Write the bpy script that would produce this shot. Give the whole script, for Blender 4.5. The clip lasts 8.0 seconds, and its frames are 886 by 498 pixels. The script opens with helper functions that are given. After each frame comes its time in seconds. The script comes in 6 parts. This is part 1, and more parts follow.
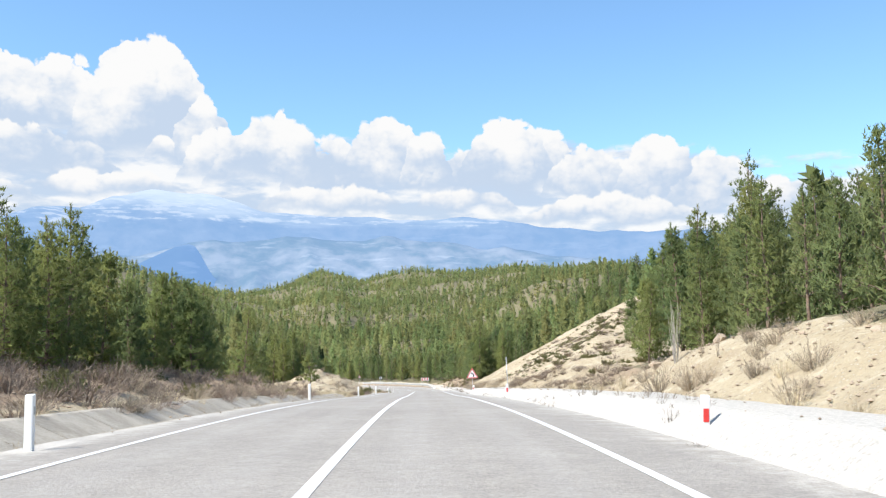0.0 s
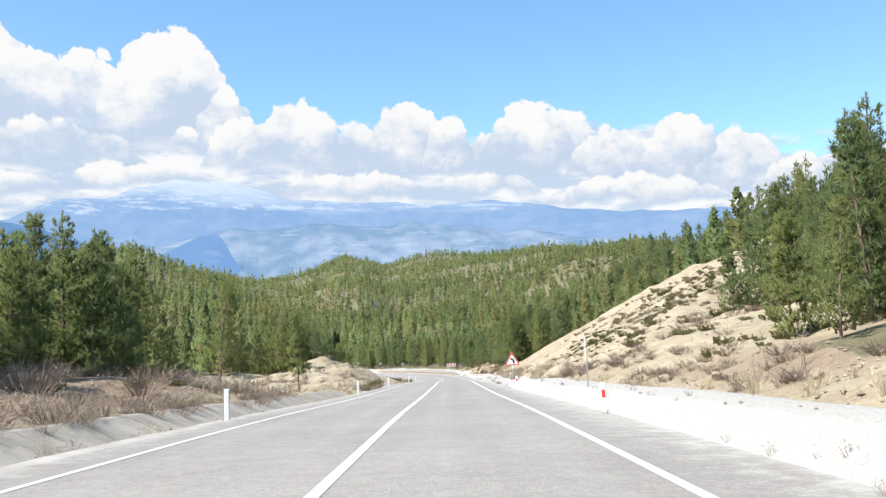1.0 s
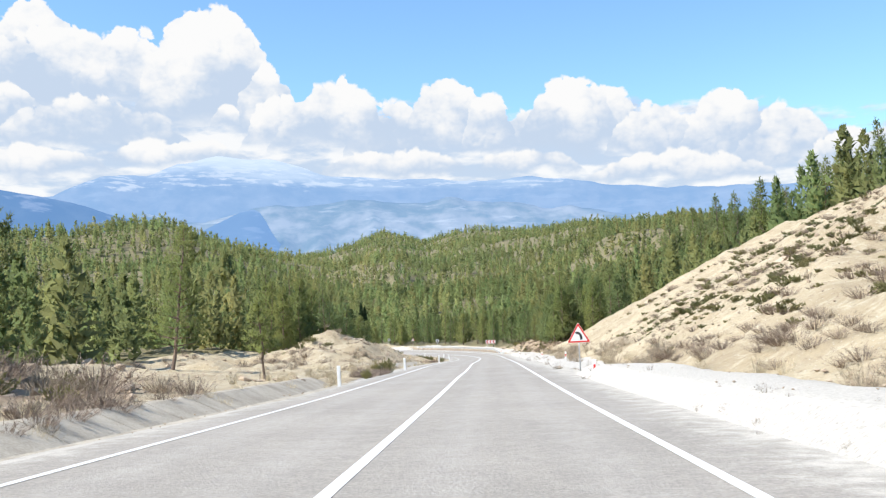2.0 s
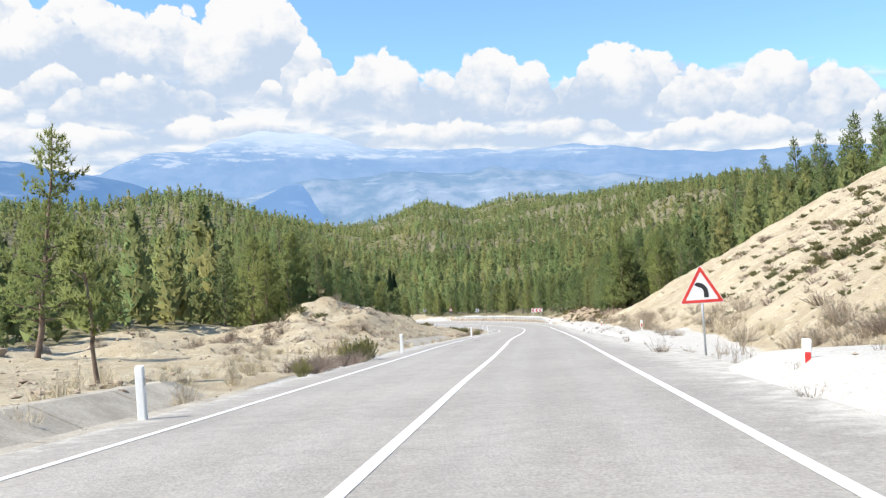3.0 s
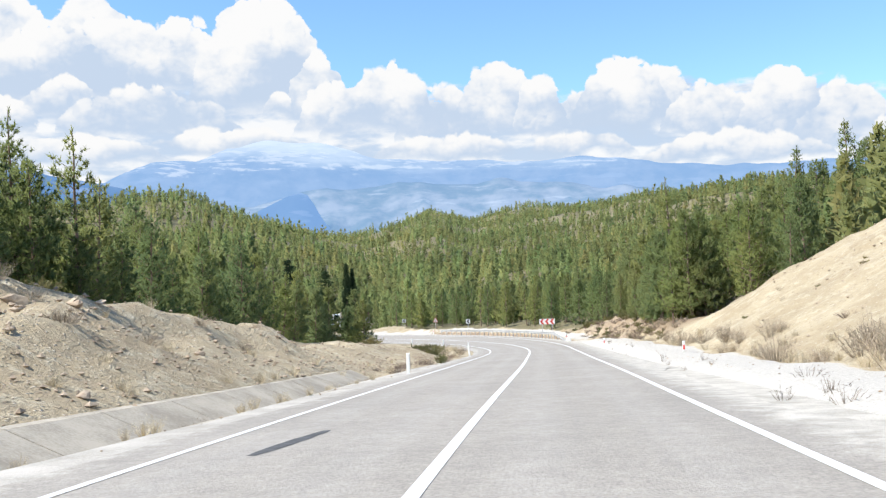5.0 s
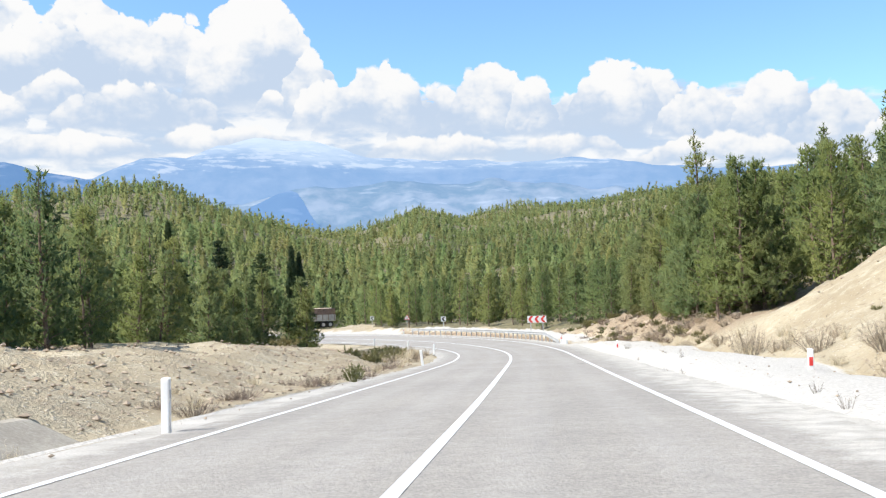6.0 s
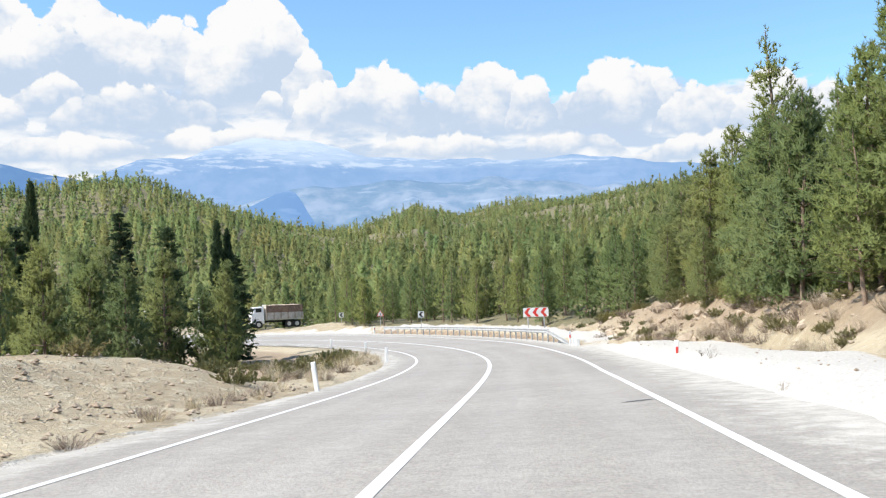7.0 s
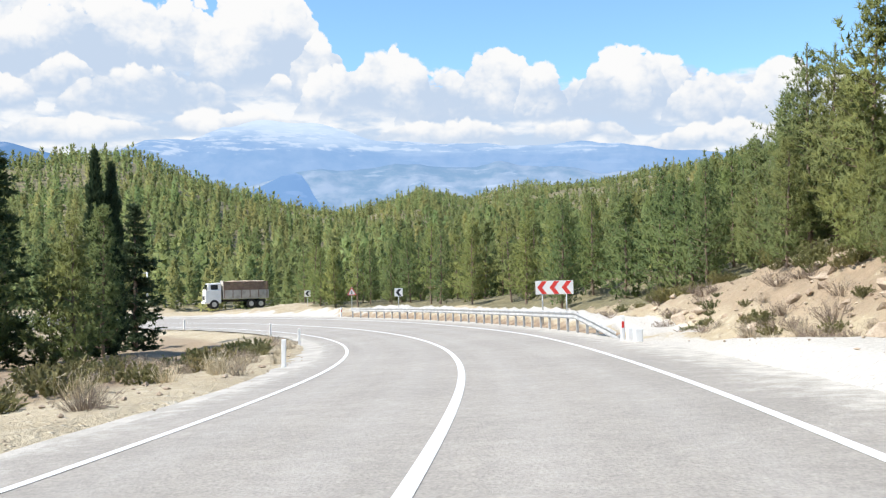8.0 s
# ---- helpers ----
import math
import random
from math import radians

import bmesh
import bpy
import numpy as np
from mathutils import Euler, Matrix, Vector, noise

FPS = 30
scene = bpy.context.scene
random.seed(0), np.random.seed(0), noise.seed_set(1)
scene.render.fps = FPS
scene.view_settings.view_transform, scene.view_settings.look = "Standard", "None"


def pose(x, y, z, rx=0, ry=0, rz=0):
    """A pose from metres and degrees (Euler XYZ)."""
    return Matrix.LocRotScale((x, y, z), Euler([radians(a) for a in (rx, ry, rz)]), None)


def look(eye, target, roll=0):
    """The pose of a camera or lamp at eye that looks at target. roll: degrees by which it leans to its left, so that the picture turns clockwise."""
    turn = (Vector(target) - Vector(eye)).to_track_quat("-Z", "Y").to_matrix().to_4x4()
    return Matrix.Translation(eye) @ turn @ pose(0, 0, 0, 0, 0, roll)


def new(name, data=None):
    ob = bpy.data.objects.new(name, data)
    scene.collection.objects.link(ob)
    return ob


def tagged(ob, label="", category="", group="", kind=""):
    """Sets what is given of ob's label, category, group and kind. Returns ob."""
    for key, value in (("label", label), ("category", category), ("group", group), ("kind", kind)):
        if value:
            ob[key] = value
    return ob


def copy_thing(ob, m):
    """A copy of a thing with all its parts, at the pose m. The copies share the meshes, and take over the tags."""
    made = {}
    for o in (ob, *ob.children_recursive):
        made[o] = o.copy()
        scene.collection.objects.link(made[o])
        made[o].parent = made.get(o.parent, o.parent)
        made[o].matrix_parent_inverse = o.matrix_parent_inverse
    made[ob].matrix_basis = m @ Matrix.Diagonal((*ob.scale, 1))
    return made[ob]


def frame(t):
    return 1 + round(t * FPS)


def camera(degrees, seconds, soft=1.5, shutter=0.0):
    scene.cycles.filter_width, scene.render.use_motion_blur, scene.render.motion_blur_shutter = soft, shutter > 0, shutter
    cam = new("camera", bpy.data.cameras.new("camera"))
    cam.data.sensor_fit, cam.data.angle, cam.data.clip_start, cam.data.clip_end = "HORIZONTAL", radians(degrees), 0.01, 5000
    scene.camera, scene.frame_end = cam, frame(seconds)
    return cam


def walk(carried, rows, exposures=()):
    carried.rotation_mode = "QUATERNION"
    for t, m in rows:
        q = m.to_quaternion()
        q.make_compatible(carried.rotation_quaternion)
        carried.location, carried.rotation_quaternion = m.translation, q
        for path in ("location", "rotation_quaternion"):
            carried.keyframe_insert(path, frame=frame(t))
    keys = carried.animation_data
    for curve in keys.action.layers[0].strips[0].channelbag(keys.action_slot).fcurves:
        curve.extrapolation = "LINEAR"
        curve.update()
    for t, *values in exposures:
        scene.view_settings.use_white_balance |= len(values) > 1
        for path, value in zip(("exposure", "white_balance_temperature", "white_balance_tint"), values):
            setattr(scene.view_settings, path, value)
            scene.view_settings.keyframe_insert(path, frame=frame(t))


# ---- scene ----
EXPOSURE = 0.85
cam = camera(50.7, 8.0, 1.25)
GRADE = 0.05  # fall of the straight road
GRADE_DEG = math.degrees(math.atan(GRADE))
# seconds, x, y, height over the straight road's plane, yaw, pitch, roll
ROWS = [
    (0.0, 1.095, -0.70, 0.644, -1.36, 8.54, -0.76),
    (0.5, 1.255, 10.48, 0.983, -0.74, 8.25, -1.31),
    (1.0, 1.319, 21.71, 1.217, 0.17, 7.62, -1.81),
    (1.5, 1.370, 32.89, 1.341, 1.16, 7.12, -1.56),
    (3.0, 1.487, 66.64, 1.398, 5.48, 4.61, -2.31),
    (3.5, 1.432, 77.93, 1.421, 5.87, 4.43, -2.66),
    (4.0, 1.351, 89.32, 1.487, 6.06, 4.51, -2.47),
    (4.5, 1.191, 100.77, 1.602, 6.14, 5.38, -1.93),
    (5.0, 1.069, 112.25, 1.610, 5.88, 5.40, -1.74),
    (6.5, 1.399, 146.79, 1.517, 5.22, 5.42, -1.08),
    (7.0, 1.499, 158.59, 1.492, 5.36, 5.39, -1.66),
    (7.5, 1.223, 170.60, 1.429, 5.54, 5.38, -1.10),
    (8.0, 0.917, 182.67, 1.464, 5.80, 4.52, -0.78),
]
walk(cam, [(t, pose(0, 0, 0, -GRADE_DEG) @ pose(x, y, z, 0, 0, yaw) @ pose(0, 0, 0, 90 + pitch) @ pose(0, 0, 0, 0, 0, roll))
           for t, x, y, z, yaw, pitch, roll in ROWS], [(0.0, EXPOSURE), (8.0, EXPOSURE)])

# ---------------------------------------------------------------- world, sun
SUN_DIR = Vector((-0.58, -0.28, 0.77)).normalized()
sun_data = bpy.data.lights.new("sun", "SUN")
sun_data.energy, sun_data.angle, sun_data.color = 4.2, radians(0.55), (1.0, 0.95, 0.87)
sun = new("sun", sun_data)
sun.matrix_world = look((0, 0, 60), Vector((0, 0, 60)) - SUN_DIR)


class Nodes:
    """Short hand for node trees."""

    def __init__(self, tree):
        self.t = tree
        tree.nodes.clear()

    def add(self, kind, **props):
        n = self.t.nodes.new(kind)
        for key, value in props.items():
            if key == "op":
                n.operation = value
            elif key == "blend":
                n.blend_type = value
            elif key == "dtype":
                n.data_type = value
            elif key == "feature":
                n.feature = value
            elif key == "dims":
                if hasattr(n, "noise_dimensions"):
                    n.noise_dimensions = value
                else:
                    n.voronoi_dimensions = value
            elif key == "normalize":
                n.normalize = value
        return n

    def put(self, socket, value):
        if hasattr(value, "is_output"):
            self.t.links.new(value, socket)
        elif value is not None:
            socket.default_value = value

    def math(self, op, a, b=None, c=None):
        n = self.add("ShaderNodeMath", op=op)
        for i, v in enumerate((a, b, c)):
            self.put(n.inputs[i], v)
        return n.outputs[0]

    def mix(self, fac, a, b, blend="MIX"):
        n = self.add("ShaderNodeMix", dtype="RGBA", blend=blend)
        self.put(n.inputs[0], fac)
        self.put(n.inputs[6], a if hasattr(a, "is_output") else (*a[:3], 1))
        self.put(n.inputs[7], b if hasattr(b, "is_output") else (*b[:3], 1))
        return n.outputs[2]

    def step(self, value, lo, hi):
        n = self.add("ShaderNodeMapRange")
        n.interpolation_type = "SMOOTHSTEP"
        for i, v in enumerate((value, lo, hi, 0.0, 1.0)):
            self.put(n.inputs[i], v)
        return n.outputs[0]

    def noise(self, vec, scale, detail=4.0, rough=0.55, dims="3D"):
        n = self.add("ShaderNodeTexNoise", dims=dims)
        self.put(n.inputs["Vector"], vec)
        self.put(n.inputs["Scale"], scale)
        self.put(n.inputs["Detail"], detail)
        self.put(n.inputs["Roughness"], rough)
        return n.outputs[0]

    def voronoi(self, vec, scale, feature="F1", rand=1.0):
        n = self.add("ShaderNodeTexVoronoi", feature=feature)
        self.put(n.inputs["Vector"], vec)
        self.put(n.inputs["Scale"], scale)
        self.put(n.inputs["Randomness"], rand)
        return n.outputs[0]

    def vec(self, x, y, z=0.0):
        n = self.add("ShaderNodeCombineXYZ")
        for i, v in enumerate((x, y, z)):
            self.put(n.inputs[i], v)
        return n.outputs[0]


def build_world():
    world = bpy.data.worlds.new("sky")
    scene.world = world
    world.use_nodes = True
    k = Nodes(world.node_tree)
    sky = k.add("ShaderNodeTexSky")
    sky.sky_type = "NISHITA"
    sky.sun_disc = False
    sky.sun_elevation = math.asin(SUN_DIR.z)
    sky.sun_rotation = math.atan2(SUN_DIR.x, SUN_DIR.y)
    sky.altitude, sky.air_density, sky.dust_density, sky.ozone_density = 400, 1.0, 0.35, 3.0
    geo = k.add("ShaderNodeTexCoord")
    sep = k.add("ShaderNodeSeparateXYZ")
    k.put(sep.inputs[0], geo.outputs["Generated"])
    deg = 180 / math.pi
    az = k.math("MULTIPLY", k.math("ARCTAN2", k.math("MULTIPLY", sep.outputs[0], -1.0), sep.outputs[1]), deg)
    el = k.math("MULTIPLY", k.math("ARCSINE", sep.outputs[2]), deg)
    p = k.vec(az, el)
    def bubble(q, scale):
        v = k.voronoi(q, scale, "SMOOTH_F1")
        return k.math("SQRT", k.math("MAXIMUM", 0.0, k.math("SUBTRACT", 1.0, k.math("MULTIPLY", k.math("MULTIPLY", v, v), 1.7))))

    def streak(seed, sx, sy, scale, detail=4.0):
        return k.noise(k.vec(k.math("MULTIPLY", az, sx), k.math("MULTIPLY", el, sy), seed), scale, detail, 0.55)

    warp = k.math("MULTIPLY", k.math("SUBTRACT", k.noise(p, 0.9, 5.0, 0.6), 0.5), 1.0)
    warp2 = k.math("MULTIPLY", k.math("SUBTRACT", k.noise(k.vec(el, az, 7.0), 0.9, 5.0, 0.6), 0.5), 1.0)
    pw = k.vec(k.math("ADD", az, warp), k.math("ADD", el, warp2))
    heads, small, tiny = bubble(pw, 0.62), bubble(pw, 1.5), bubble(pw, 3.6)
    # the rounded heads of the cumulus, in degrees, and their relief
    lumps = k.math("SUBTRACT", k.math("ADD", k.math("MULTIPLY", heads, 1.1), k.math("ADD", k.math("MULTIPLY", small, 0.6), k.math("MULTIPLY", tiny, 0.3))), 1.62)
    relief = k.math("SUBTRACT", k.math("ADD", k.math("MULTIPLY", heads, 0.4), k.math("ADD", k.math("MULTIPLY", small, 0.5), k.math("MULTIPLY", tiny, 0.35))), 0.95)
    patchy = k.math("SUBTRACT", streak(2.0, 1.0, 1.6, 0.3, 5.0), 0.5)
    colour = k.mix(1.0, sky.outputs[0], SKY_TINT, "MULTIPLY")
    # pale veil low over the land, in long streaks
    band = streak(5.0, 0.3, 1.5, 0.5, 5.0)
    lie = k.math("ADD", el, k.math("MULTIPLY", k.math("SUBTRACT", band, 0.5), 5.0))
    side = k.math("SUBTRACT", k.math("MULTIPLY", k.step(az, 6.0, 22.0), 2.0), k.math("MULTIPLY", k.step(az, -11.0, -22.0), 1.8))
    cover = k.math("MULTIPLY", k.step(k.math("SUBTRACT", lie, k.math("MULTIPLY", lumps, 0.9)), k.math("ADD", side, 12.0), k.math("ADD", side, 11.0)), 0.96)
    colour = k.mix(cover, colour, k.mix(k.step(streak(9.0, 0.35, 1.3, 0.7, 5.0), 0.42, 0.60), CLOUD_SHADE, CLOUD_LIT))
    # cumulus: bearing and height of the base, half width, height, in degrees (left is positive), from the back forwards
    back = [(27.5, 11.0, 5.5, 4.6), (26.3, 11.4, 3.2, 6.0), (80, 9, 30, 6), (-70, 8, 34, 5), (140, 8, 36, 6), (-140, 8, 36, 6), (44, 10, 9, 7), (-38, 7, 12, 3.5),
            (32.5, 11.6, 5.2, 6.2), (28.8, 11.5, 3.1, 4.0), (24.6, 12.3, 5.2, 3.6), (21.1, 12.2, 3.1, 3.9), (16.6, 10.8, 4.2, 6.9), (13.2, 11.0, 1.9, 3.4)]
    fore = [(5.6, 9.4, 2.6, 2.9), (-2.6, 9.2, 2.4, 2.5), (-12.4, 8.4, 2.2, 2.4), (8.62, 12.3, 0.55, 1.7), (12.0, 10.2, 2.4, 2.7), (9.06, 9.8, 3.6, 3.7), (2.1, 9.5, 2.9, 4.1), (-0.4, 9.4, 1.6, 3.3), (-7.9, 9.2, 1.8, 3.5), (-5.4, 9.0, 3.1, 4.5),
            (-10.3, 8.6, 2.6, 3.1), (-14.6, 8.2, 2.6, 3.8), (-17.7, 7.8, 2.6, 3.0), (-21.4, 7.0, 2.8, 2.1)]
    low = [(27.8, 10.3, 2.6, 2.4), (31.8, 9.4, 3.1, 2.3), (23.1, 9.6, 5.2, 2.7), (15.6, 10.8, 0.9, 1.3), (18.6, 8.6, 4.6, 1.4), (28.0, 8.0, 6.0, 1.5), (5.5, 7.9, 4.6, 1.5), (-2.5, 8.0, 3.2, 1.2), (-11.5, 7.1, 5.0, 1.6)]
    for group, rough, fade in ((back, 1.0, 0.9), (fore, 0.75, 0.8), (low, 0.6, 0.5)):
        for a, e, w, h in group:
            u = k.math("DIVIDE", k.math("SUBTRACT", k.math("ADD", az, k.math("MULTIPLY", warp, 0.9)), a), 1.16 * w)
            dome = k.math("MULTIPLY", k.math("MAXIMUM", -1.0, k.math("SUBTRACT", 1.0, k.math("POWER", k.math("ABSOLUTE", u), 2.3))), h + 0.3)
            up = k.math("SUBTRACT", el, e)
            depth = k.math("SUBTRACT", k.math("ADD", dome, k.math("MULTIPLY", lumps, min(1.5 * rough, 0.5 * h))), up)
            inside = k.step(k.math("ABSOLUTE", u), 1.25, 1.0)
            cover = k.math("MULTIPLY", k.math("MULTIPLY", k.step(depth, 0.0, 0.22), inside), k.step(k.math("ADD", up, k.math("MULTIPLY", patchy, 3.0)), -fade * 0.6, fade))
            tone = k.math("ADD", k.math("DIVIDE", up, h), k.math("ADD", k.math("MULTIPLY", relief, 0.6), k.math("ADD", k.math("MULTIPLY", patchy, 1.9), k.math("MULTIPLY", u, 0.10))))
            colour = k.mix(cover, colour, k.mix(k.step(tone, 0.14, 0.92), CLOUD_SHADE, CLOUD_LIT))
    bg = k.add("ShaderNodeBackground")
    k.put(bg.inputs[0], colour)
    bg.inputs[1].default_value = SKY_STRENGTH
    out = k.add("ShaderNodeOutputWorld")
    k.put(out.inputs[0], bg.outputs[0])


SKY_STRENGTH = 0.14
SKY_TINT = (0.79, 0.93, 0.96)
CLOUD_LIT = (3.85, 3.85, 3.85)
CLOUD_SHADE = (2.3, 2.75, 3.4)
build_world()


# ---------------------------------------------------------------- materials
def material(name):
    m = bpy.data.materials.new(name)
    m.use_nodes = True
    k = Nodes(m.node_tree)
    out = k.add("ShaderNodeOutputMaterial")
    bsdf = k.add("ShaderNodeBsdfPrincipled")
    k.put(out.inputs[0], bsdf.outputs[0])
    pos = k.add("ShaderNodeNewGeometry").outputs["Position"]
    return m, k, bsdf, pos


def bump(k, bsdf, height, strength, distance=0.05):
    n = k.add("ShaderNodeBump")
    k.put(n.inputs["Strength"], strength)
    k.put(n.inputs["Distance"], distance)
    k.put(n.inputs["Height"], height)
    k.put(bsdf.inputs["Normal"], n.outputs[0])


def rough_mat(name, c1, c2, scale=3.0, rough=0.9, relief=0.3, fine=30.0, metal=0.0, contrast=(0.35, 0.65), random=0.0, distance=0.03):
    """Two colours mixed at two scales, with fine relief."""
    m, k, bsdf, pos = material(name)
    a = k.noise(pos, scale, 5.0, 0.6)
    b = k.noise(pos, fine, 3.0, 0.6)
    fac = k.step(k.math("ADD", k.math("MULTIPLY", a, 0.65), k.math("MULTIPLY", b, 0.35)), *contrast)
    colour = k.mix(fac, c1, c2)
    if random:
        info = k.add("ShaderNodeObjectInfo")
        isl = k.add("ShaderNodeNewGeometry").outputs["Random Per Island"]
        r = k.math("ADD", k.math("MULTIPLY", info.outputs["Random"], 0.5), k.math("MULTIPLY", isl, 0.5))
        v = k.math("ADD", 1.0 - random, k.math("MULTIPLY", r, 2 * random))
        colour = k.mix(1.0, colour, k.vec(v, v, v), "MULTIPLY")
    k.put(bsdf.inputs["Base Color"], colour)
    bsdf.inputs["Roughness"].default_value = rough
    bsdf.inputs["Metallic"].default_value = metal
    if relief:
        bump(k, bsdf, k.math("ADD", k.math("MULTIPLY", a, 0.7), k.math("MULTIPLY", b, 0.5)), relief, distance)
    return m


def foliage_mat(name, dark, light, yellow, glow=0.25, speck=0.45, crowns=0.0):
    """Needles and leaves: tone by tree and by sprig, with light passing through."""
    m, k, bsdf, pos = material(name)
    geo = k.add("ShaderNodeNewGeometry")
    info = k.add("ShaderNodeObjectInfo")
    colour = k.mix(k.math("ADD", k.math("MULTIPLY", geo.outputs["Random Per Island"], speck), k.math("MULTIPLY", k.step(k.noise(pos, 1.3, 3.0, 0.6), 0.35, 0.65), 1.0 - speck)), dark, light)
    big = k.noise(pos, 0.35, 2.0, 0.5)
    colour = k.mix(k.math("MULTIPLY", k.step(k.math("ADD", k.math("MULTIPLY", info.outputs["Random"], 0.5), k.math("MULTIPLY", big, 0.5)), 0.3, 0.75), 0.75), colour, yellow)
    patchy = k.math("ADD", 0.62, k.math("ADD", k.math("MULTIPLY", k.noise(pos, 0.018, 4.0, 0.6), 0.42), k.math("MULTIPLY", k.noise(pos, 0.13, 1.0, 0.5), 0.36)))
    colour = k.mix(1.0, colour, k.vec(k.math("MULTIPLY", patchy, patchy), patchy, k.math("MULTIPLY", patchy, 1.0)), "MULTIPLY")
    if crowns:
        flat = k.add("ShaderNodeSeparateXYZ")
        k.put(flat.inputs[0], pos)
        cell = k.add("ShaderNodeTexVoronoi", feature="F1")
        k.put(cell.inputs["Vector"], k.vec(flat.outputs[0], flat.outputs[1]))
        cell.inputs["Scale"].default_value = crowns
        tone = k.add("ShaderNodeSeparateColor")
        k.put(tone.inputs[0], cell.outputs["Color"])
        v = k.math("ADD", 0.68, k.math("MULTIPLY", tone.outputs[0], 0.5))
        w = k.math("MULTIPLY", v, k.math("ADD", 0.88, k.math("MULTIPLY", tone.outputs[1], 0.26)))
        colour = k.mix(1.0, colour, k.vec(w, v, v), "MULTIPLY")
    k.put(bsdf.inputs["Base Color"], colour)
    bsdf.inputs["Roughness"].default_value = 0.65
    bsdf.inputs["Specular IOR Level"].default_value = 0.12
    trans = k.add("ShaderNodeBsdfTranslucent")
    k.put(trans.inputs[0], colour)
    mixer = k.add("ShaderNodeMixShader")
    mixer.inputs[0].default_value = glow
    k.put(mixer.inputs[1], bsdf.outputs[0])
    k.put(mixer.inputs[2], trans.outputs[0])
    for n in m.node_tree.nodes:
        if n.type == "OUTPUT_MATERIAL":
            k.put(n.inputs[0], mixer.outputs[0])
    return m


GRAVEL_DARK, GRAVEL_PALE = (0.345, 0.318, 0.275), (0.54, 0.51, 0.45)


def asphalt_mat():
    m, k, bsdf, pos = material("asphalt")
    chips = k.voronoi(pos, 26.0)
    specks = k.noise(pos, 16.0, 4.0, 0.75)
    fine = k.noise(pos, 75.0, 3.0, 0.7)
    wide = k.noise(pos, 0.22, 4.0, 0.6)
    mid = k.noise(pos, 2.2, 4.0, 0.6)
    base = k.mix(k.step(k.math("ADD", k.math("MULTIPLY", wide, 0.6), k.math("MULTIPLY", mid, 0.4)), 0.35, 0.65), (0.290, 0.265, 0.230), (0.352, 0.322, 0.281))
    grain = k.math("ADD", k.math("MULTIPLY", k.step(chips, 0.1, 0.75), 0.55), k.math("MULTIPLY", fine, 0.6))
    v = k.math("ADD", 0.69, k.math("ADD", k.math("MULTIPLY", grain, 0.28), k.math("MULTIPLY", k.step(specks, 0.33, 0.62), 0.18)))
    base = k.mix(1.0, base, k.vec(v, v, v), "MULTIPLY")
    # wheel tracks along the lanes, from the strip's own lateral coordinate
    uv = k.add("ShaderNodeUVMap")
    sep = k.add("ShaderNodeSeparateXYZ")
    k.put(sep.inputs[0], uv.outputs[0])
    lane = k.math("ABSOLUTE", k.math("SUBTRACT", k.math("ABSOLUTE", sep.outputs[0]), 1.75))
    track = k.step(k.math("ABSOLUTE", k.math("SUBTRACT", lane, 0.8)), 0.55, 0.1)
    base = k.mix(k.math("MULTIPLY", track, k.math("MULTIPLY", mid, 0.45)), base, (0.40, 0.375, 0.34))
    # pale gravel strewn over the edges, faint long streaks
    long = k.noise(k.vec(k.math("MULTIPLY", sep.outputs[0], 2.2), k.math("MULTIPLY", sep.outputs[1], 0.05)), 1.0, 4.0, 0.6)
    base = k.mix(k.math("MULTIPLY", k.step(long, 0.42, 0.62), 0.13), base, (0.22, 0.205, 0.185))
    cell = k.add("ShaderNodeTexVoronoi", feature="F1")
    k.put(cell.inputs["Vector"], pos)
    cell.inputs["Scale"].default_value = 38.0
    tone = k.add("ShaderNodeSeparateColor")
    k.put(tone.inputs[0], cell.outputs["Color"])
    w = k.math("ADD", 0.86, k.math("ADD", k.math("MULTIPLY", tone.outputs[0], 0.12), k.math("MULTIPLY", k.step(k.noise(pos, 7.0, 3.0, 0.7), 0.4, 0.6), 0.10)))
    base = k.mix(1.0, base, k.vec(w, w, w), "MULTIPLY")
    strewn = k.math("ADD", k.math("MULTIPLY", k.math("SUBTRACT", mid, 0.5), 1.5), k.math("MULTIPLY", k.math("SUBTRACT", specks, 0.5), 1.3))
    dust = k.step(k.math("ADD", k.math("ABSOLUTE", sep.outputs[0]), strewn), 3.75, 5.0)
    stone = k.mix(k.step(k.math("ADD", k.math("MULTIPLY", mid, 0.5), k.math("MULTIPLY", fine, 0.5)), 0.38, 0.62), GRAVEL_DARK, GRAVEL_PALE)
    base = k.mix(dust, base, stone)
    k.put(bsdf.inputs["Base Color"], base)
    bsdf.inputs["Roughness"].default_value = 0.82
    bump(k, bsdf, grain, 0.5, 0.012)
    return m


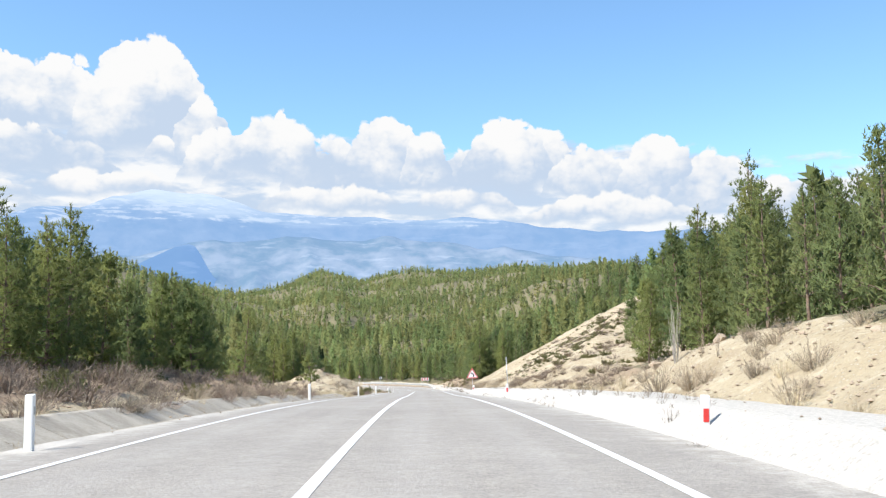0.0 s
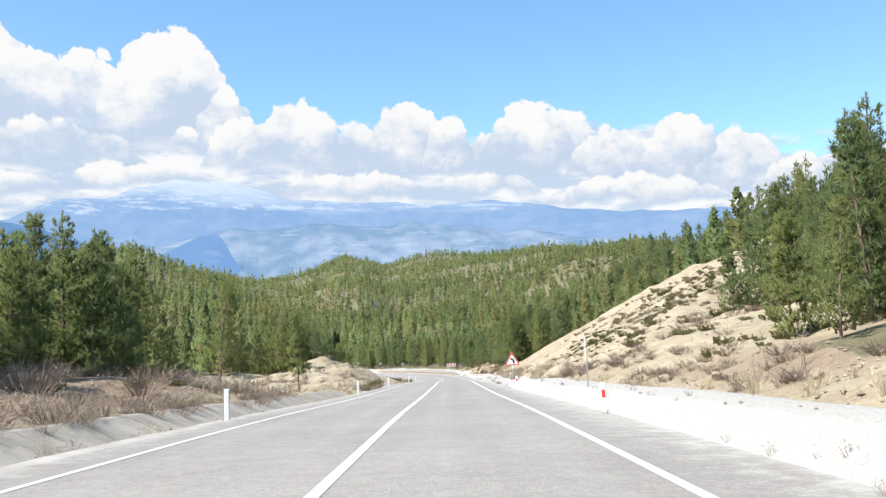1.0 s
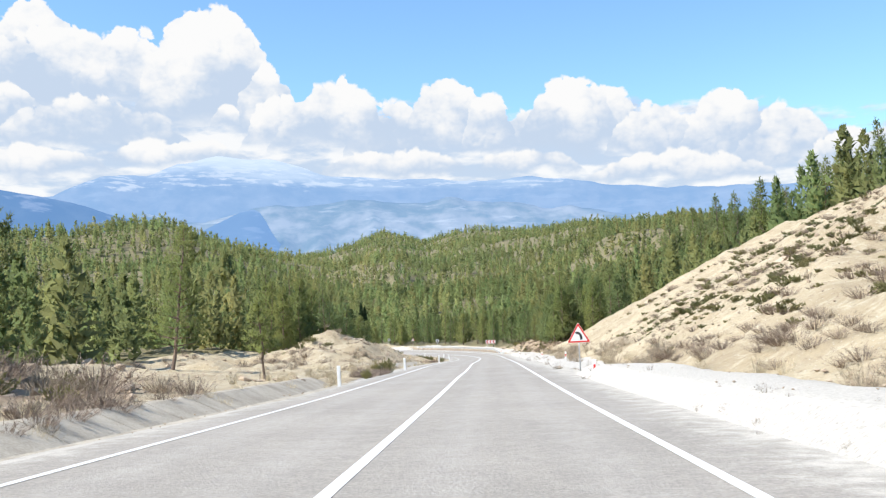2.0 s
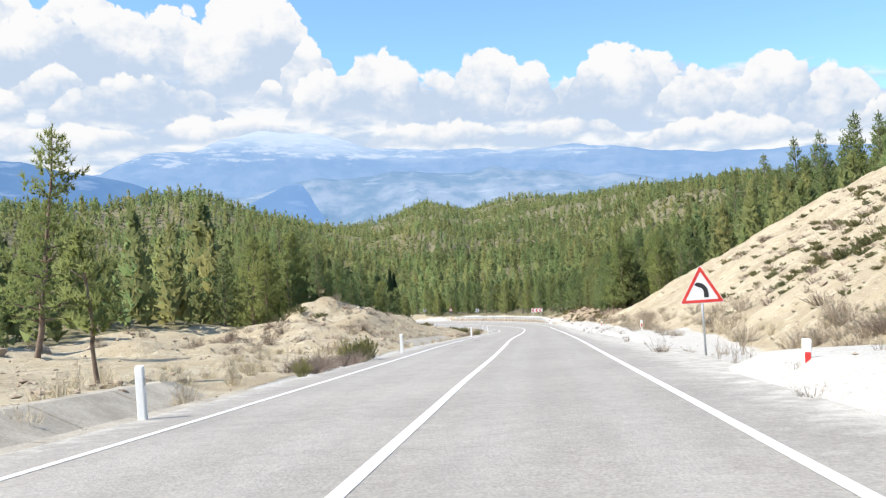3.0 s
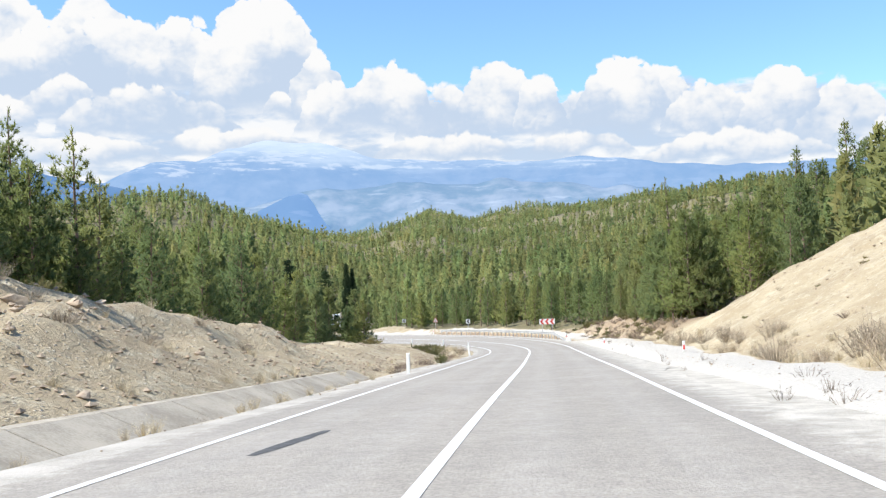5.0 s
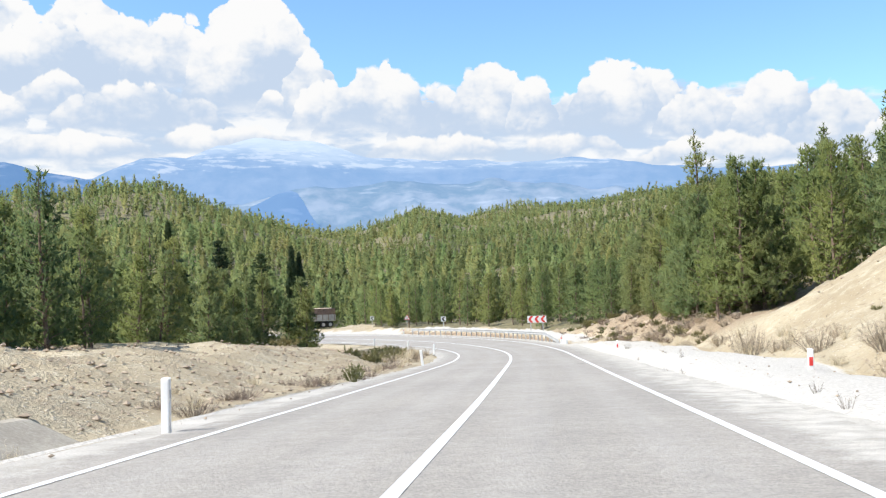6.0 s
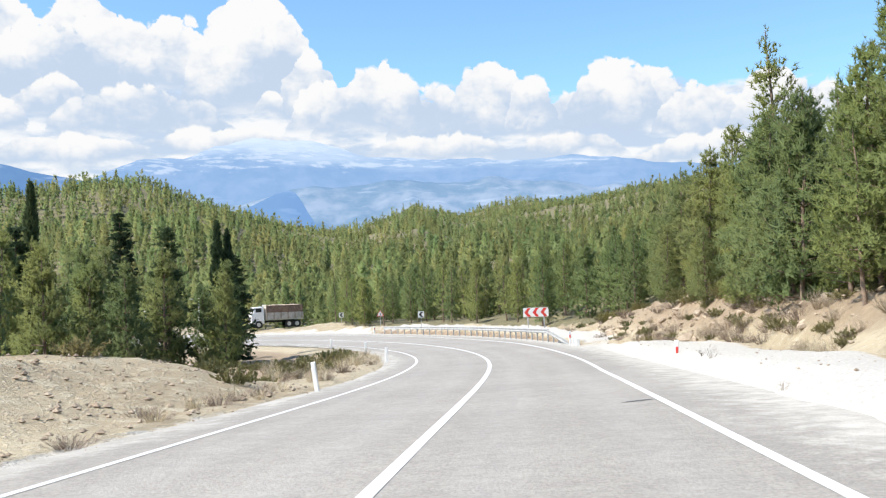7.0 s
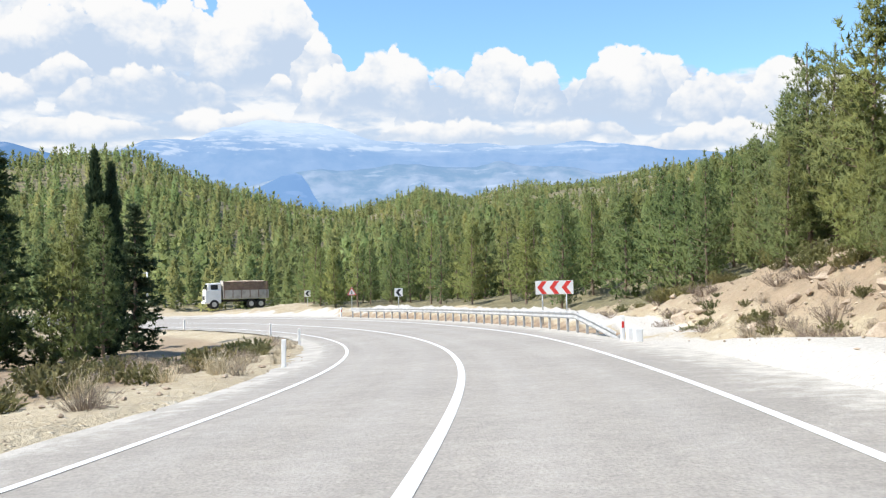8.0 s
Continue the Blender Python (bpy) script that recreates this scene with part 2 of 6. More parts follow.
def ground_mat():
    """Sand and stony clay; forest litter, scrub soil and pale gravel by zone."""
    m, k, bsdf, pos = material("ground")
    wide = k.noise(pos, 0.16, 5.0, 0.6)
    mid = k.noise(pos, 1.3, 6.0, 0.65)
    fine = k.noise(pos, 14.0, 5.0, 0.7)
    stones = k.voronoi(pos, 5.5)
    sand = k.mix(k.step(wide, 0.35, 0.65), (0.36, 0.29, 0.185), (0.46, 0.386, 0.26))
    sand = k.mix(k.step(mid, 0.48, 0.72), sand, (0.52, 0.458, 0.33))
    clods = k.noise(pos, 4.2, 5.0, 0.7)
    crumbs = k.noise(pos, 0.7, 6.0, 0.75)
    sand = k.mix(k.math("MULTIPLY", k.step(crumbs, 0.50, 0.68), 0.5), sand, (0.33, 0.26, 0.175))
    sand = k.mix(k.math("MULTIPLY", k.step(clods, 0.56, 0.68), 0.7), sand, (0.20, 0.15, 0.095))
    sand = k.mix(k.math("MULTIPLY", k.step(stones, 0.22, 0.1), 0.5), sand, (0.70, 0.66, 0.58))
    soil = k.mix(k.step(mid, 0.35, 0.65), (0.205, 0.142, 0.092), (0.36, 0.275, 0.182))
    litter = k.mix(k.step(mid, 0.3, 0.7), (0.135, 0.122, 0.066), (0.215, 0.188, 0.105))
    gravel = k.mix(k.step(fine, 0.3, 0.7), (0.385, 0.36, 0.315), (0.54, 0.512, 0.465))
    zone = k.add("ShaderNodeVertexColor")
    zone.layer_name = "zone"
    sep = k.add("ShaderNodeSeparateColor")
    k.put(sep.inputs[0], zone.outputs[0])
    jit = k.math("MULTIPLY", k.math("SUBTRACT", mid, 0.5), 0.9)
    colour = k.mix(k.step(k.math("ADD", sep.outputs[0], jit), 0.3, 0.7), sand, soil)
    colour = k.mix(k.step(k.math("ADD", sep.outputs[1], jit), 0.35, 0.65), colour, litter)
    colour = k.mix(k.step(k.math("ADD", sep.outputs[2], jit), 0.35, 0.65), colour, gravel)
    v = k.math("ADD", 0.78, k.math("MULTIPLY", fine, 0.44))
    colour = k.mix(1.0, colour, k.vec(v, v, v), "MULTIPLY")
    k.put(bsdf.inputs["Base Color"], colour)
    bsdf.inputs["Roughness"].default_value = 0.95
    h = k.math("ADD", k.math("ADD", k.math("MULTIPLY", mid, 1.0), k.math("MULTIPLY", clods, 0.5)), k.math("ADD", k.math("MULTIPLY", fine, 0.25), k.math("MULTIPLY", k.step(stones, 0.3, 0.05), 0.25)))
    h = k.math("MULTIPLY", h, k.math("SUBTRACT", 1.0, k.math("MULTIPLY", k.step(sep.outputs[2], 0.2, 0.8), 0.72)))
    bump(k, bsdf, h, 0.85, 0.22)
    return m


def paint_mat():
    """Road paint, worn so that the asphalt's chips show."""
    m, k, bsdf, pos = material("road paint")
    wear = k.noise(pos, 9.0, 6.0, 0.7)
    fine = k.noise(pos, 60.0, 2.0, 0.6)
    fac = k.step(k.math("ADD", k.math("MULTIPLY", wear, 0.7), k.math("MULTIPLY", fine, 0.3)), 0.53, 0.66)
    k.put(bsdf.inputs["Base Color"], k.mix(k.math("MULTIPLY", fac, 0.6), (0.70, 0.70, 0.68), (0.36, 0.355, 0.34)))
    bsdf.inputs["Roughness"].default_value = 0.6
    bump(k, bsdf, fine, 0.3, 0.005)
    return m


def haze_glow_mat(name, near, far, haze, share, veil=None):
    """Far mountains with blue haze painted in as glow; veil: heights over which pale cloud is painted on."""
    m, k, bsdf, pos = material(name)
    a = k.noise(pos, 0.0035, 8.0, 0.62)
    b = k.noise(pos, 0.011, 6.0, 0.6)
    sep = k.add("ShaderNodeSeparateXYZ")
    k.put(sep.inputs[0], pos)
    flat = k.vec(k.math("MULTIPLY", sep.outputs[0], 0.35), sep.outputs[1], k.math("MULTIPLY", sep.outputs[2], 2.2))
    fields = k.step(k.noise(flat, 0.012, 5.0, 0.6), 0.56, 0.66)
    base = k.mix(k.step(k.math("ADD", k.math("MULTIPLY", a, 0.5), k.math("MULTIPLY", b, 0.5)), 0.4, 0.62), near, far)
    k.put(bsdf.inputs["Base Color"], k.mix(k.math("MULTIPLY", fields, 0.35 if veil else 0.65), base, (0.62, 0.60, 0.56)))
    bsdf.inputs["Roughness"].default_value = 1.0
    # the haze is emission mixed over the rock colour
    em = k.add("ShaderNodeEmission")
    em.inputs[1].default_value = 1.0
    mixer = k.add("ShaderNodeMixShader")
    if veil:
        # pale glow painted on the heights in place of hanging cloud
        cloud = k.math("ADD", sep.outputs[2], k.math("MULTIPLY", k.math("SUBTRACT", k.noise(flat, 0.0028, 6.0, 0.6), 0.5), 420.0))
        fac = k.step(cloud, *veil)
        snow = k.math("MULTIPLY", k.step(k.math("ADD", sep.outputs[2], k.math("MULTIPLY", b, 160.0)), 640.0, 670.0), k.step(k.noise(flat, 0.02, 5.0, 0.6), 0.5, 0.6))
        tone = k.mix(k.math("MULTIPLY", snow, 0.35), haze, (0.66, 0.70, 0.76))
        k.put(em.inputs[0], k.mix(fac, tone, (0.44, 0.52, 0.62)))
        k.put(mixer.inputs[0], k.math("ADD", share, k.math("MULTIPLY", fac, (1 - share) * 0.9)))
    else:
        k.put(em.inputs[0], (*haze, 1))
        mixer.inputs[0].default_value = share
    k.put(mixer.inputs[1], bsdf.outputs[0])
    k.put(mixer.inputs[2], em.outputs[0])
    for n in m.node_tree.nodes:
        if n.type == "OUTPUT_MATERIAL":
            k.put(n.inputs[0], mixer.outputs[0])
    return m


ASPHALT, GROUND, PAINT = asphalt_mat(), ground_mat(), paint_mat()
GRAVEL = rough_mat("pale gravel", GRAVEL_DARK, GRAVEL_PALE, 1.4, 0.95, 1.0, 24.0, distance=0.05)
VERGE = rough_mat("dusty gravel", (0.33, 0.305, 0.265), (0.50, 0.47, 0.42), 0.8, 0.95, 0.9, 22.0)
CONCRETE = rough_mat("concrete", (0.29, 0.255, 0.20), (0.47, 0.42, 0.34), 0.9, 0.9, 0.4, 18.0)
PINE = foliage_mat("pine needles", (0.148, 0.200, 0.092), (0.200, 0.250, 0.100), (0.262, 0.290, 0.094), 0.52)
CYPRESS = foliage_mat("cypress foliage", (0.045, 0.07, 0.040), (0.085, 0.12, 0.06), (0.10, 0.135, 0.06), 0.35)
LEAF = foliage_mat("shrub leaves", (0.12, 0.128, 0.058), (0.20, 0.20, 0.09), (0.28, 0.25, 0.12), 0.4)
DRY = rough_mat("dry stems", (0.235, 0.19, 0.135), (0.43, 0.355, 0.265), 4.0, 0.95, 0.0, 20.0, random=0.4)
BARK = rough_mat("pine bark", (0.13, 0.09, 0.065), (0.27, 0.20, 0.15), 6.0, 0.95, 0.6, 30.0)
PALE_BARK = rough_mat("dead grey wood", (0.34, 0.31, 0.27), (0.52, 0.48, 0.42), 6.0, 0.95, 0.5, 30.0)
STONE = rough_mat("limestone", (0.27, 0.205, 0.145), (0.47, 0.385, 0.29), 1.6, 0.95, 0.8, 14.0, random=0.25, distance=0.08)
WHITE = rough_mat("white plastic", (0.74, 0.74, 0.72), (0.82, 0.82, 0.80), 2.0, 0.5, 0.05, 30.0)
BUSH = foliage_mat("bush leaves", (0.15, 0.16, 0.07), (0.25, 0.255, 0.11), (0.32, 0.30, 0.13), 0.4)
RED = rough_mat("red reflective film", (0.62, 0.035, 0.03), (0.72, 0.06, 0.045), 3.0, 0.4, 0.0)
BLACK = rough_mat("black film", (0.015, 0.015, 0.018), (0.03, 0.03, 0.03), 3.0, 0.5, 0.0)
STEEL = rough_mat("galvanised steel", (0.40, 0.41, 0.42), (0.58, 0.59, 0.60), 2.5, 0.45, 0.1, 20.0, metal=0.75)
RAIL = rough_mat("weathered zinc", (0.32, 0.32, 0.315), (0.50, 0.50, 0.49), 2.5, 0.65, 0.1, 20.0, metal=0.2)
RUST = rough_mat("rusty sheet", (0.15, 0.095, 0.07), (0.27, 0.185, 0.14), 2.0, 0.85, 0.3, 15.0)
RUBBER = rough_mat("rubber", (0.02, 0.02, 0.02), (0.035, 0.035, 0.033), 5.0, 0.85, 0.1)
TAR = rough_mat("dark bitumen", (0.05, 0.05, 0.05), (0.10, 0.10, 0.10), 5.0, 0.8, 0.2)


# ---------------------------------------------------------------- the road's line
def smooth(u):
    u = np.clip(u, 0, 1)
    return u * u * (3 - 2 * u)


def table(x, xs, ys):
    """Smooth interpolation through a short table."""
    return np.interp(x, xs, ys)


ROAD_START, STEP = -40.0, 0.5
# bend of the road, in hundredths of a radian for each metre, by distance along it
BEND_S = [120, 150, 170, 185, 200, 220, 240, 260, 280, 300]
BEND_C = [-0.087, 0.074, -0.035, 0.223, 0.607, 0.769, 0.999, 1.254, 1.51, 1.754]


def centre_line():
    x, y, a = 0.0, ROAD_START, 0.0
    rows = []
    s = ROAD_START
    while s < 420:
        rows.append((s, x, y, a))
        bend = 0.0 if s < 120 or s > 352 else float(np.interp(s, BEND_S, BEND_C)) / 100
        x -= math.sin(a) * STEP
        y += math.cos(a) * STEP
        a += bend * STEP
        s += STEP
    return np.array(rows)


LINE = centre_line()


def road_z(s):
    return np.interp(s, [-60, -20, 0, 10, 25, 45, 70, 95, 115, 140, 160, 185, 205, 220, 235, 256, 300, 360, 440],
                     [0.581, -0.19, -0.544, -0.709, -1.166, -2.03, -3.318, -4.465, -5.364, -6.658, -7.738, -8.984, -9.819, -10.348, -10.801, -11.322, -12.179, -13.076, -14.076])


_rz = np.arange(-60, 441, 1.0)
_rv = road_z(_rz)
_kern = np.hanning(25)
_kern /= _kern.sum()
_pad = np.concatenate([_rv[0] + (np.arange(-12, 0)) * (_rv[1] - _rv[0]), _rv, _rv[-1] + np.arange(1, 13) * (_rv[-1] - _rv[-2])])
_rs = np.convolve(_pad, _kern, "valid")


def zc(s):
    """Height of the road's middle."""
    return np.interp(s, _rz, _rs)


def bank(s):
    """Cross fall in the bend, the inner (left) side lower."""
    return np.interp(s, [0, 40, 80, 120, 150, 180, 200, 220, 250], [-0.003, -0.003, 0.011, 0.016, 0.016, 0.032, 0.036, 0.053, 0.066])


def at_road(s, d):
    """Plan position at s along and d to the right of the road's middle."""
    x = np.interp(s, LINE[:, 0], LINE[:, 1])
    y = np.interp(s, LINE[:, 0], LINE[:, 2])
    a = np.interp(s, LINE[:, 0], LINE[:, 3])
    return x + d * np.cos(a), y + d * np.sin(a), a


def to_road(x, y):
    """Along and across coordinates of plan points (nearest point of the road's middle)."""
    x, y = np.atleast_1d(np.asarray(x, float)), np.atleast_1d(np.asarray(y, float))
    s, d = np.empty_like(x), np.empty_like(x)
    pts = LINE[::4]
    for i in range(0, len(x), 4000):
        dx, dy = x[i:i + 4000, None] - pts[None, :, 1], y[i:i + 4000, None] - pts[None, :, 2]
        j = np.argmin(dx * dx + dy * dy, axis=1)
        r = np.arange(len(j))
        ca, sa = np.cos(pts[j, 3]), np.sin(pts[j, 3])
        along = -dx[r, j] * sa + dy[r, j] * ca
        s[i:i + 4000] = pts[j, 0] + np.clip(along, -2, 2)
        d[i:i + 4000] = dx[r, j] * ca + dy[r, j] * sa
    return s, d


# value noise on a lattice, for relief
_lat = np.random.RandomState(7).rand(256, 256)


def vnoise(x, y):
    xi, yi = np.floor(x).astype(int), np.floor(y).astype(int)
    fx, fy = smooth(x - xi), smooth(y - yi)
    a, b = _lat[xi & 255, yi & 255], _lat[(xi + 1) & 255, yi & 255]
    c, e = _lat[xi & 255, (yi + 1) & 255], _lat[(xi + 1) & 255, (yi + 1) & 255]
    return (a * (1 - fx) + b * fx) * (1 - fy) + (c * (1 - fx) + e * fx) * fy - 0.5


def fbm(x, y, octaves=4):
    out, amp = 0, 1.0
    for i in range(octaves):
        out = out + amp * vnoise(x + 17.3 * i, y - 9.1 * i)
        x, y, amp = x * 2.03, y * 2.03, amp * 0.5
    return out


# ---------------------------------------------------------------- the land
HUB = (0.0, 170.0)
# ridge of the wooded hills: bearing from the hub (degrees, left positive), distance, height of the ground
RIDGE = [(-95, 160, 20), (-60, 230, 26), (-40, 330, 32), (-18.1, 501, 48.5), (-14.2, 620, 60.5), (-12.2, 659, 61), (-7.8, 878, 77), (-5.4, 1097, 93),
         (-2.4, 1247, 103), (0.2, 1297, 107.5), (2.1, 1347, 105.5), (4, 1457, 101), (5.4, 1517, 114), (6.9, 1547, 128), (8.8, 1498, 101), (10.3, 1398, 81),
         (12.7, 1199, 67), (15.8, 800, 53), (18.7, 640, 49.5), (21.2, 570, 53), (22.8, 565, 59), (24.4, 560, 60), (27, 545, 54), (30, 530, 47),
         (45, 400, 45), (70, 300, 38), (95, 200, 22)]
RIDGE_A = [r[0] for r in RIDGE]


def right_side(s, d):
    """Height over the road to its right."""
    toe = table(s, [0, 60, 90, 165, 195, 235, 265], [8.9, 9.0, 9.2, 9.2, 9.4, 9.5, 9.5])
    run = np.maximum(0, d - toe)
    steep = table(s, [-40, 30, 37, 46, 60, 75, 178, 185, 190, 214, 235, 300], [0.50, 0.50, 0.72, 0.42, 0.34, 0.52, 0.54, 0.5, 0.85, 0.8, 0.3, 0.12])
    cap = table(s, [-40, 10, 30, 37, 44, 50, 60, 76, 88, 98, 108, 160, 175, 183, 196, 203, 208, 214, 220, 228, 262], [2.6, 2.5, 2.2, 2.0, 1.5, 1.3, 1.6, 2.4, 3.8, 7.0, 14, 15, 13.5, 1.4, 1.6, 2.3, 2.6, 2.5, 1.5, 0.8, 0.3])
    beyond = table(s, [-40, 60, 100, 178, 192, 235, 260, 300], [0.2, 0.2, 0.14, 0.14, 0.31, 0.28, 0.15, 0.05])
    rise = np.minimum(run * steep, cap + beyond * np.minimum(55, np.maximum(0, run - cap / steep)))
    # windrow of graded gravel along the shoulder's outer edge
    row = table(s, [-40, 84, 88.5, 97, 104, 150, 170, 204, 216], [0.42, 0.42, -0.26, -0.22, 0.10, 0.12, 0.34, 0.34, 0.2]) * smooth((d - table(s, [84, 94], [4.95, 5.3])) / 0.75) * smooth((toe - 0.1 - d) / 1.1) * smooth((215 - s) / 15)
    berm = 0.8 * np.exp(-((d - 8.4) / 1.15) ** 2) * table(s, [215, 230, 268, 284], [0, 1, 1, 0.2])
    return rise + row + berm


def left_side(s, a):
    """Height over the road, a metres to its left."""
    ditch = table(s, [-40, 84, 90, 113, 118, 148, 155, 420], [1, 1, 0, 0, 1, 1, 0, 0])
    wall = (-0.34 * smooth((a - 5.1) / 0.5) + 0.50 * smooth((a - 5.9) / 1.0)) * ditch
    slope = table(s, [-40, 60, 72, 82, 112, 122, 132, 147, 157, 187, 194, 420], [0.15, 0.16, 0.10, 0.01, 0.02, 0.2, 0.44, 0.46, 0.26, 0.26, -0.05, -0.03])
    cap = table(s, [-40, 60, 72, 82, 112, 122, 130, 137, 142, 148, 154, 164, 186, 194, 420], [3.2, 3.0, 1.0, 0.25, 0.25, 0.5, 1.3, 2.5, 2.3, 1.7, 1.35, 1.25, 1.2, -0.7, -0.6])
    run = np.maximum(0, a - 6.7)
    hill = np.where(slope > 0, np.minimum(run * np.maximum(slope, 1e-3), np.maximum(cap, 0)), np.maximum(run * slope, cap))
    fall = table(s, [116, 130, 147, 160], [0, 0.22, 0.24, 0])
    berm = 0.7 * np.exp(-((a - 27) / 1.6) ** 2) * table(s, [76, 86, 112, 122], [0, 1, 1, 0])
    peak = (1.2 + 1.8 * fbm(a / 0.9, s / 0.9, 4)) * np.exp(-(((a - 14.5) / 1.75) ** 2 + ((s - 135.4) / 1.8) ** 2) ** 1.4) + 0.4 * np.exp(-(((a - 13) / 3.0) ** 2 + ((s - 142) / 4) ** 2))
    return wall + hill + peak + berm - fall * np.maximum(0, a - 16.5) * smooth((28 - a) / 9)


def land(x, y, relief=True):
    """Height of the ground and the zone weights: scrub soil, forest litter, gravel."""
    shape = np.shape(x)
    x, y = np.ravel(np.asarray(x, float)), np.ravel(np.asarray(y, float))
    s, d = to_road(x, y)
    near = zc(s) + bank(s) * np.clip(d, -9, 9) + np.where(d > 0, right_side(s, d), left_side(s, -d))
    a = np.degrees(np.arctan2(-(x - HUB[0]), y - HUB[1]))
    r = np.hypot(x - HUB[0], y - HUB[1])
    rd, rh = np.interp(a, RIDGE_A, [q[1] for q in RIDGE]), np.interp(a, RIDGE_A, [q[2] for q in RIDGE])
    r0 = np.interp(a, [-95, -50, -20, -9, -3, 5, 12, 20, 30, 60, 95], [110, 110, 110, 100, 95, 108, 130, 148, 160, 130, 60])
    u = np.clip((r - r0) / (rd - r0), 0, 3)
    base = np.interp(a, [-95, -35, -16, -4], [8.0, 8.0, -2.0, -12.6])
    hills = base + (rh - base) * np.where(u < 1, 0.62 * np.minimum(u, 1) ** 1.18 + 0.38 * smooth(u), 1 - 0.9 * smooth((u - 1) / 1.6))
    hills = hills + fbm(x / 90, y / 90, 3) * 20 * smooth((r - r0) / 200) * (1 - 0.75 * smooth((u - 0.7) / 0.3))
    w = smooth((r - r0 + 20) / 70) * smooth((y - 150) / 60)
    w = np.maximum(w, smooth((np.abs(d) - 60) / 120))
    back = np.clip(-y - 20, 0, None)
    near = near + 0.02 * back
    z = near * (1 - w) + np.where(y > 60, hills, near + 0.06 * np.maximum(0, np.abs(d) - 60)) * w
    z = z - 0.75 * smooth((15 - np.hypot(x + 38.0, y - 300.0)) / 6)
    if relief:
        off = smooth((np.abs(d) - 7.2) / 2.5)
        z = z + off * (fbm(x / 6.5, y / 6.5, 4) * 0.6 + fbm(x / 1.7, y / 1.7, 3) * 0.3)
        z = z + np.where((d < -8) & (s > 112) & (s < 160), smooth((-d - 8) / 2.5) * smooth((24 + d) / 4), 0) * (fbm(x / 2.2, y / 2.2, 4) * 0.8 - np.abs(vnoise(x / 1.3 + y / 3.5, y / 6.0)) * 0.5)
        # runnels down the cut faces
        z = z + np.where((d > 9.5) & (s > 55) & (s < 196), smooth((d - 9.5) / 4), 0) * vnoise(y / 1.1 + 0.2 * vnoise(x / 2, y / 2), x / 9) * 0.35
    return z.reshape(shape), s.reshape(shape), d.reshape(shape)


def wooded(x, y):
    """How thickly trees stand: 0 to 1."""
    s, d = to_road(x, y)
    a = -d
    left_edge = table(s, [-40, 30, 64, 73, 82, 128, 140, 147, 156, 180, 190, 198, 232, 246, 420], [17, 17, 16, 24, 30, 29.5, 22, 19, 19, 19, 16, 25, 25, 25, 30])
    right_edge = table(s, [-40, 20, 42, 50, 58, 66, 78, 92, 100, 108, 176, 182, 188, 200, 206, 222, 235, 262, 280, 292, 330, 352, 420], [13.5, 13.5, 14, 12.5, 14.5, 19, 22.5, 27, 34, 40, 38, 20, 11.6, 12.5, 13.8, 13.6, 11, 12, 14, 23, 24, 18, 18])
    ok = np.where(d > 0, d > right_edge, a > left_edge)
    return ok


def fast_mesh(name, verts, faces, mats, index=None, smooth_shade=False, normals=None):
    """A mesh from numpy arrays; faces is n x 3 or n x 4; normals, if given, one for each vertex."""
    if normals is not None:
        g = np.cross(verts[faces[:, 1]] - verts[faces[:, 0]], verts[faces[:, 2]] - verts[faces[:, 0]])
        away = (g * normals[faces[:, 0]]).sum(1) < 0
        faces = np.where(away[:, None], faces[:, ::-1], faces)
        smooth_shade = True
    me = bpy.data.meshes.new(name)
    n, k = faces.shape
    me.vertices.add(len(verts))
    me.vertices.foreach_set("co", np.ascontiguousarray(verts, np.float32).ravel())
    me.loops.add(n * k)
    me.loops.foreach_set("vertex_index", np.ascontiguousarray(faces, np.int32).ravel())
    me.polygons.add(n)
    me.polygons.foreach_set("loop_start", np.arange(0, n * k, k, dtype=np.int32))
    me.polygons.foreach_set("loop_total", np.full(n, k, np.int32))
    for m in mats if isinstance(mats, (list, tuple)) else [mats]:
        me.materials.append(m)
    if index is not None:
        me.polygons.foreach_set("material_index", np.ascontiguousarray(index, np.int32))
    me.polygons.foreach_set("use_smooth", np.full(n, smooth_shade))
    me.update(calc_edges=True)
    if normals is None:
        me.validate()
    else:
        me.normals_split_custom_set_from_vertices(normals.astype(np.float32))
    return me


def grid_faces(ny, nx):
    i = np.arange(ny * nx).reshape(ny, nx)
    return np.stack([i[:-1, :-1], i[:-1, 1:], i[1:, 1:], i[1:, :-1]], -1).reshape(-1, 4)


def spread(near, step, far, growth):
    out = list(np.arange(0, near, step))
    v = near
    while v < far:
        out.append(v)
        step *= growth
        v += step
    out.append(far)
    return np.array(out)


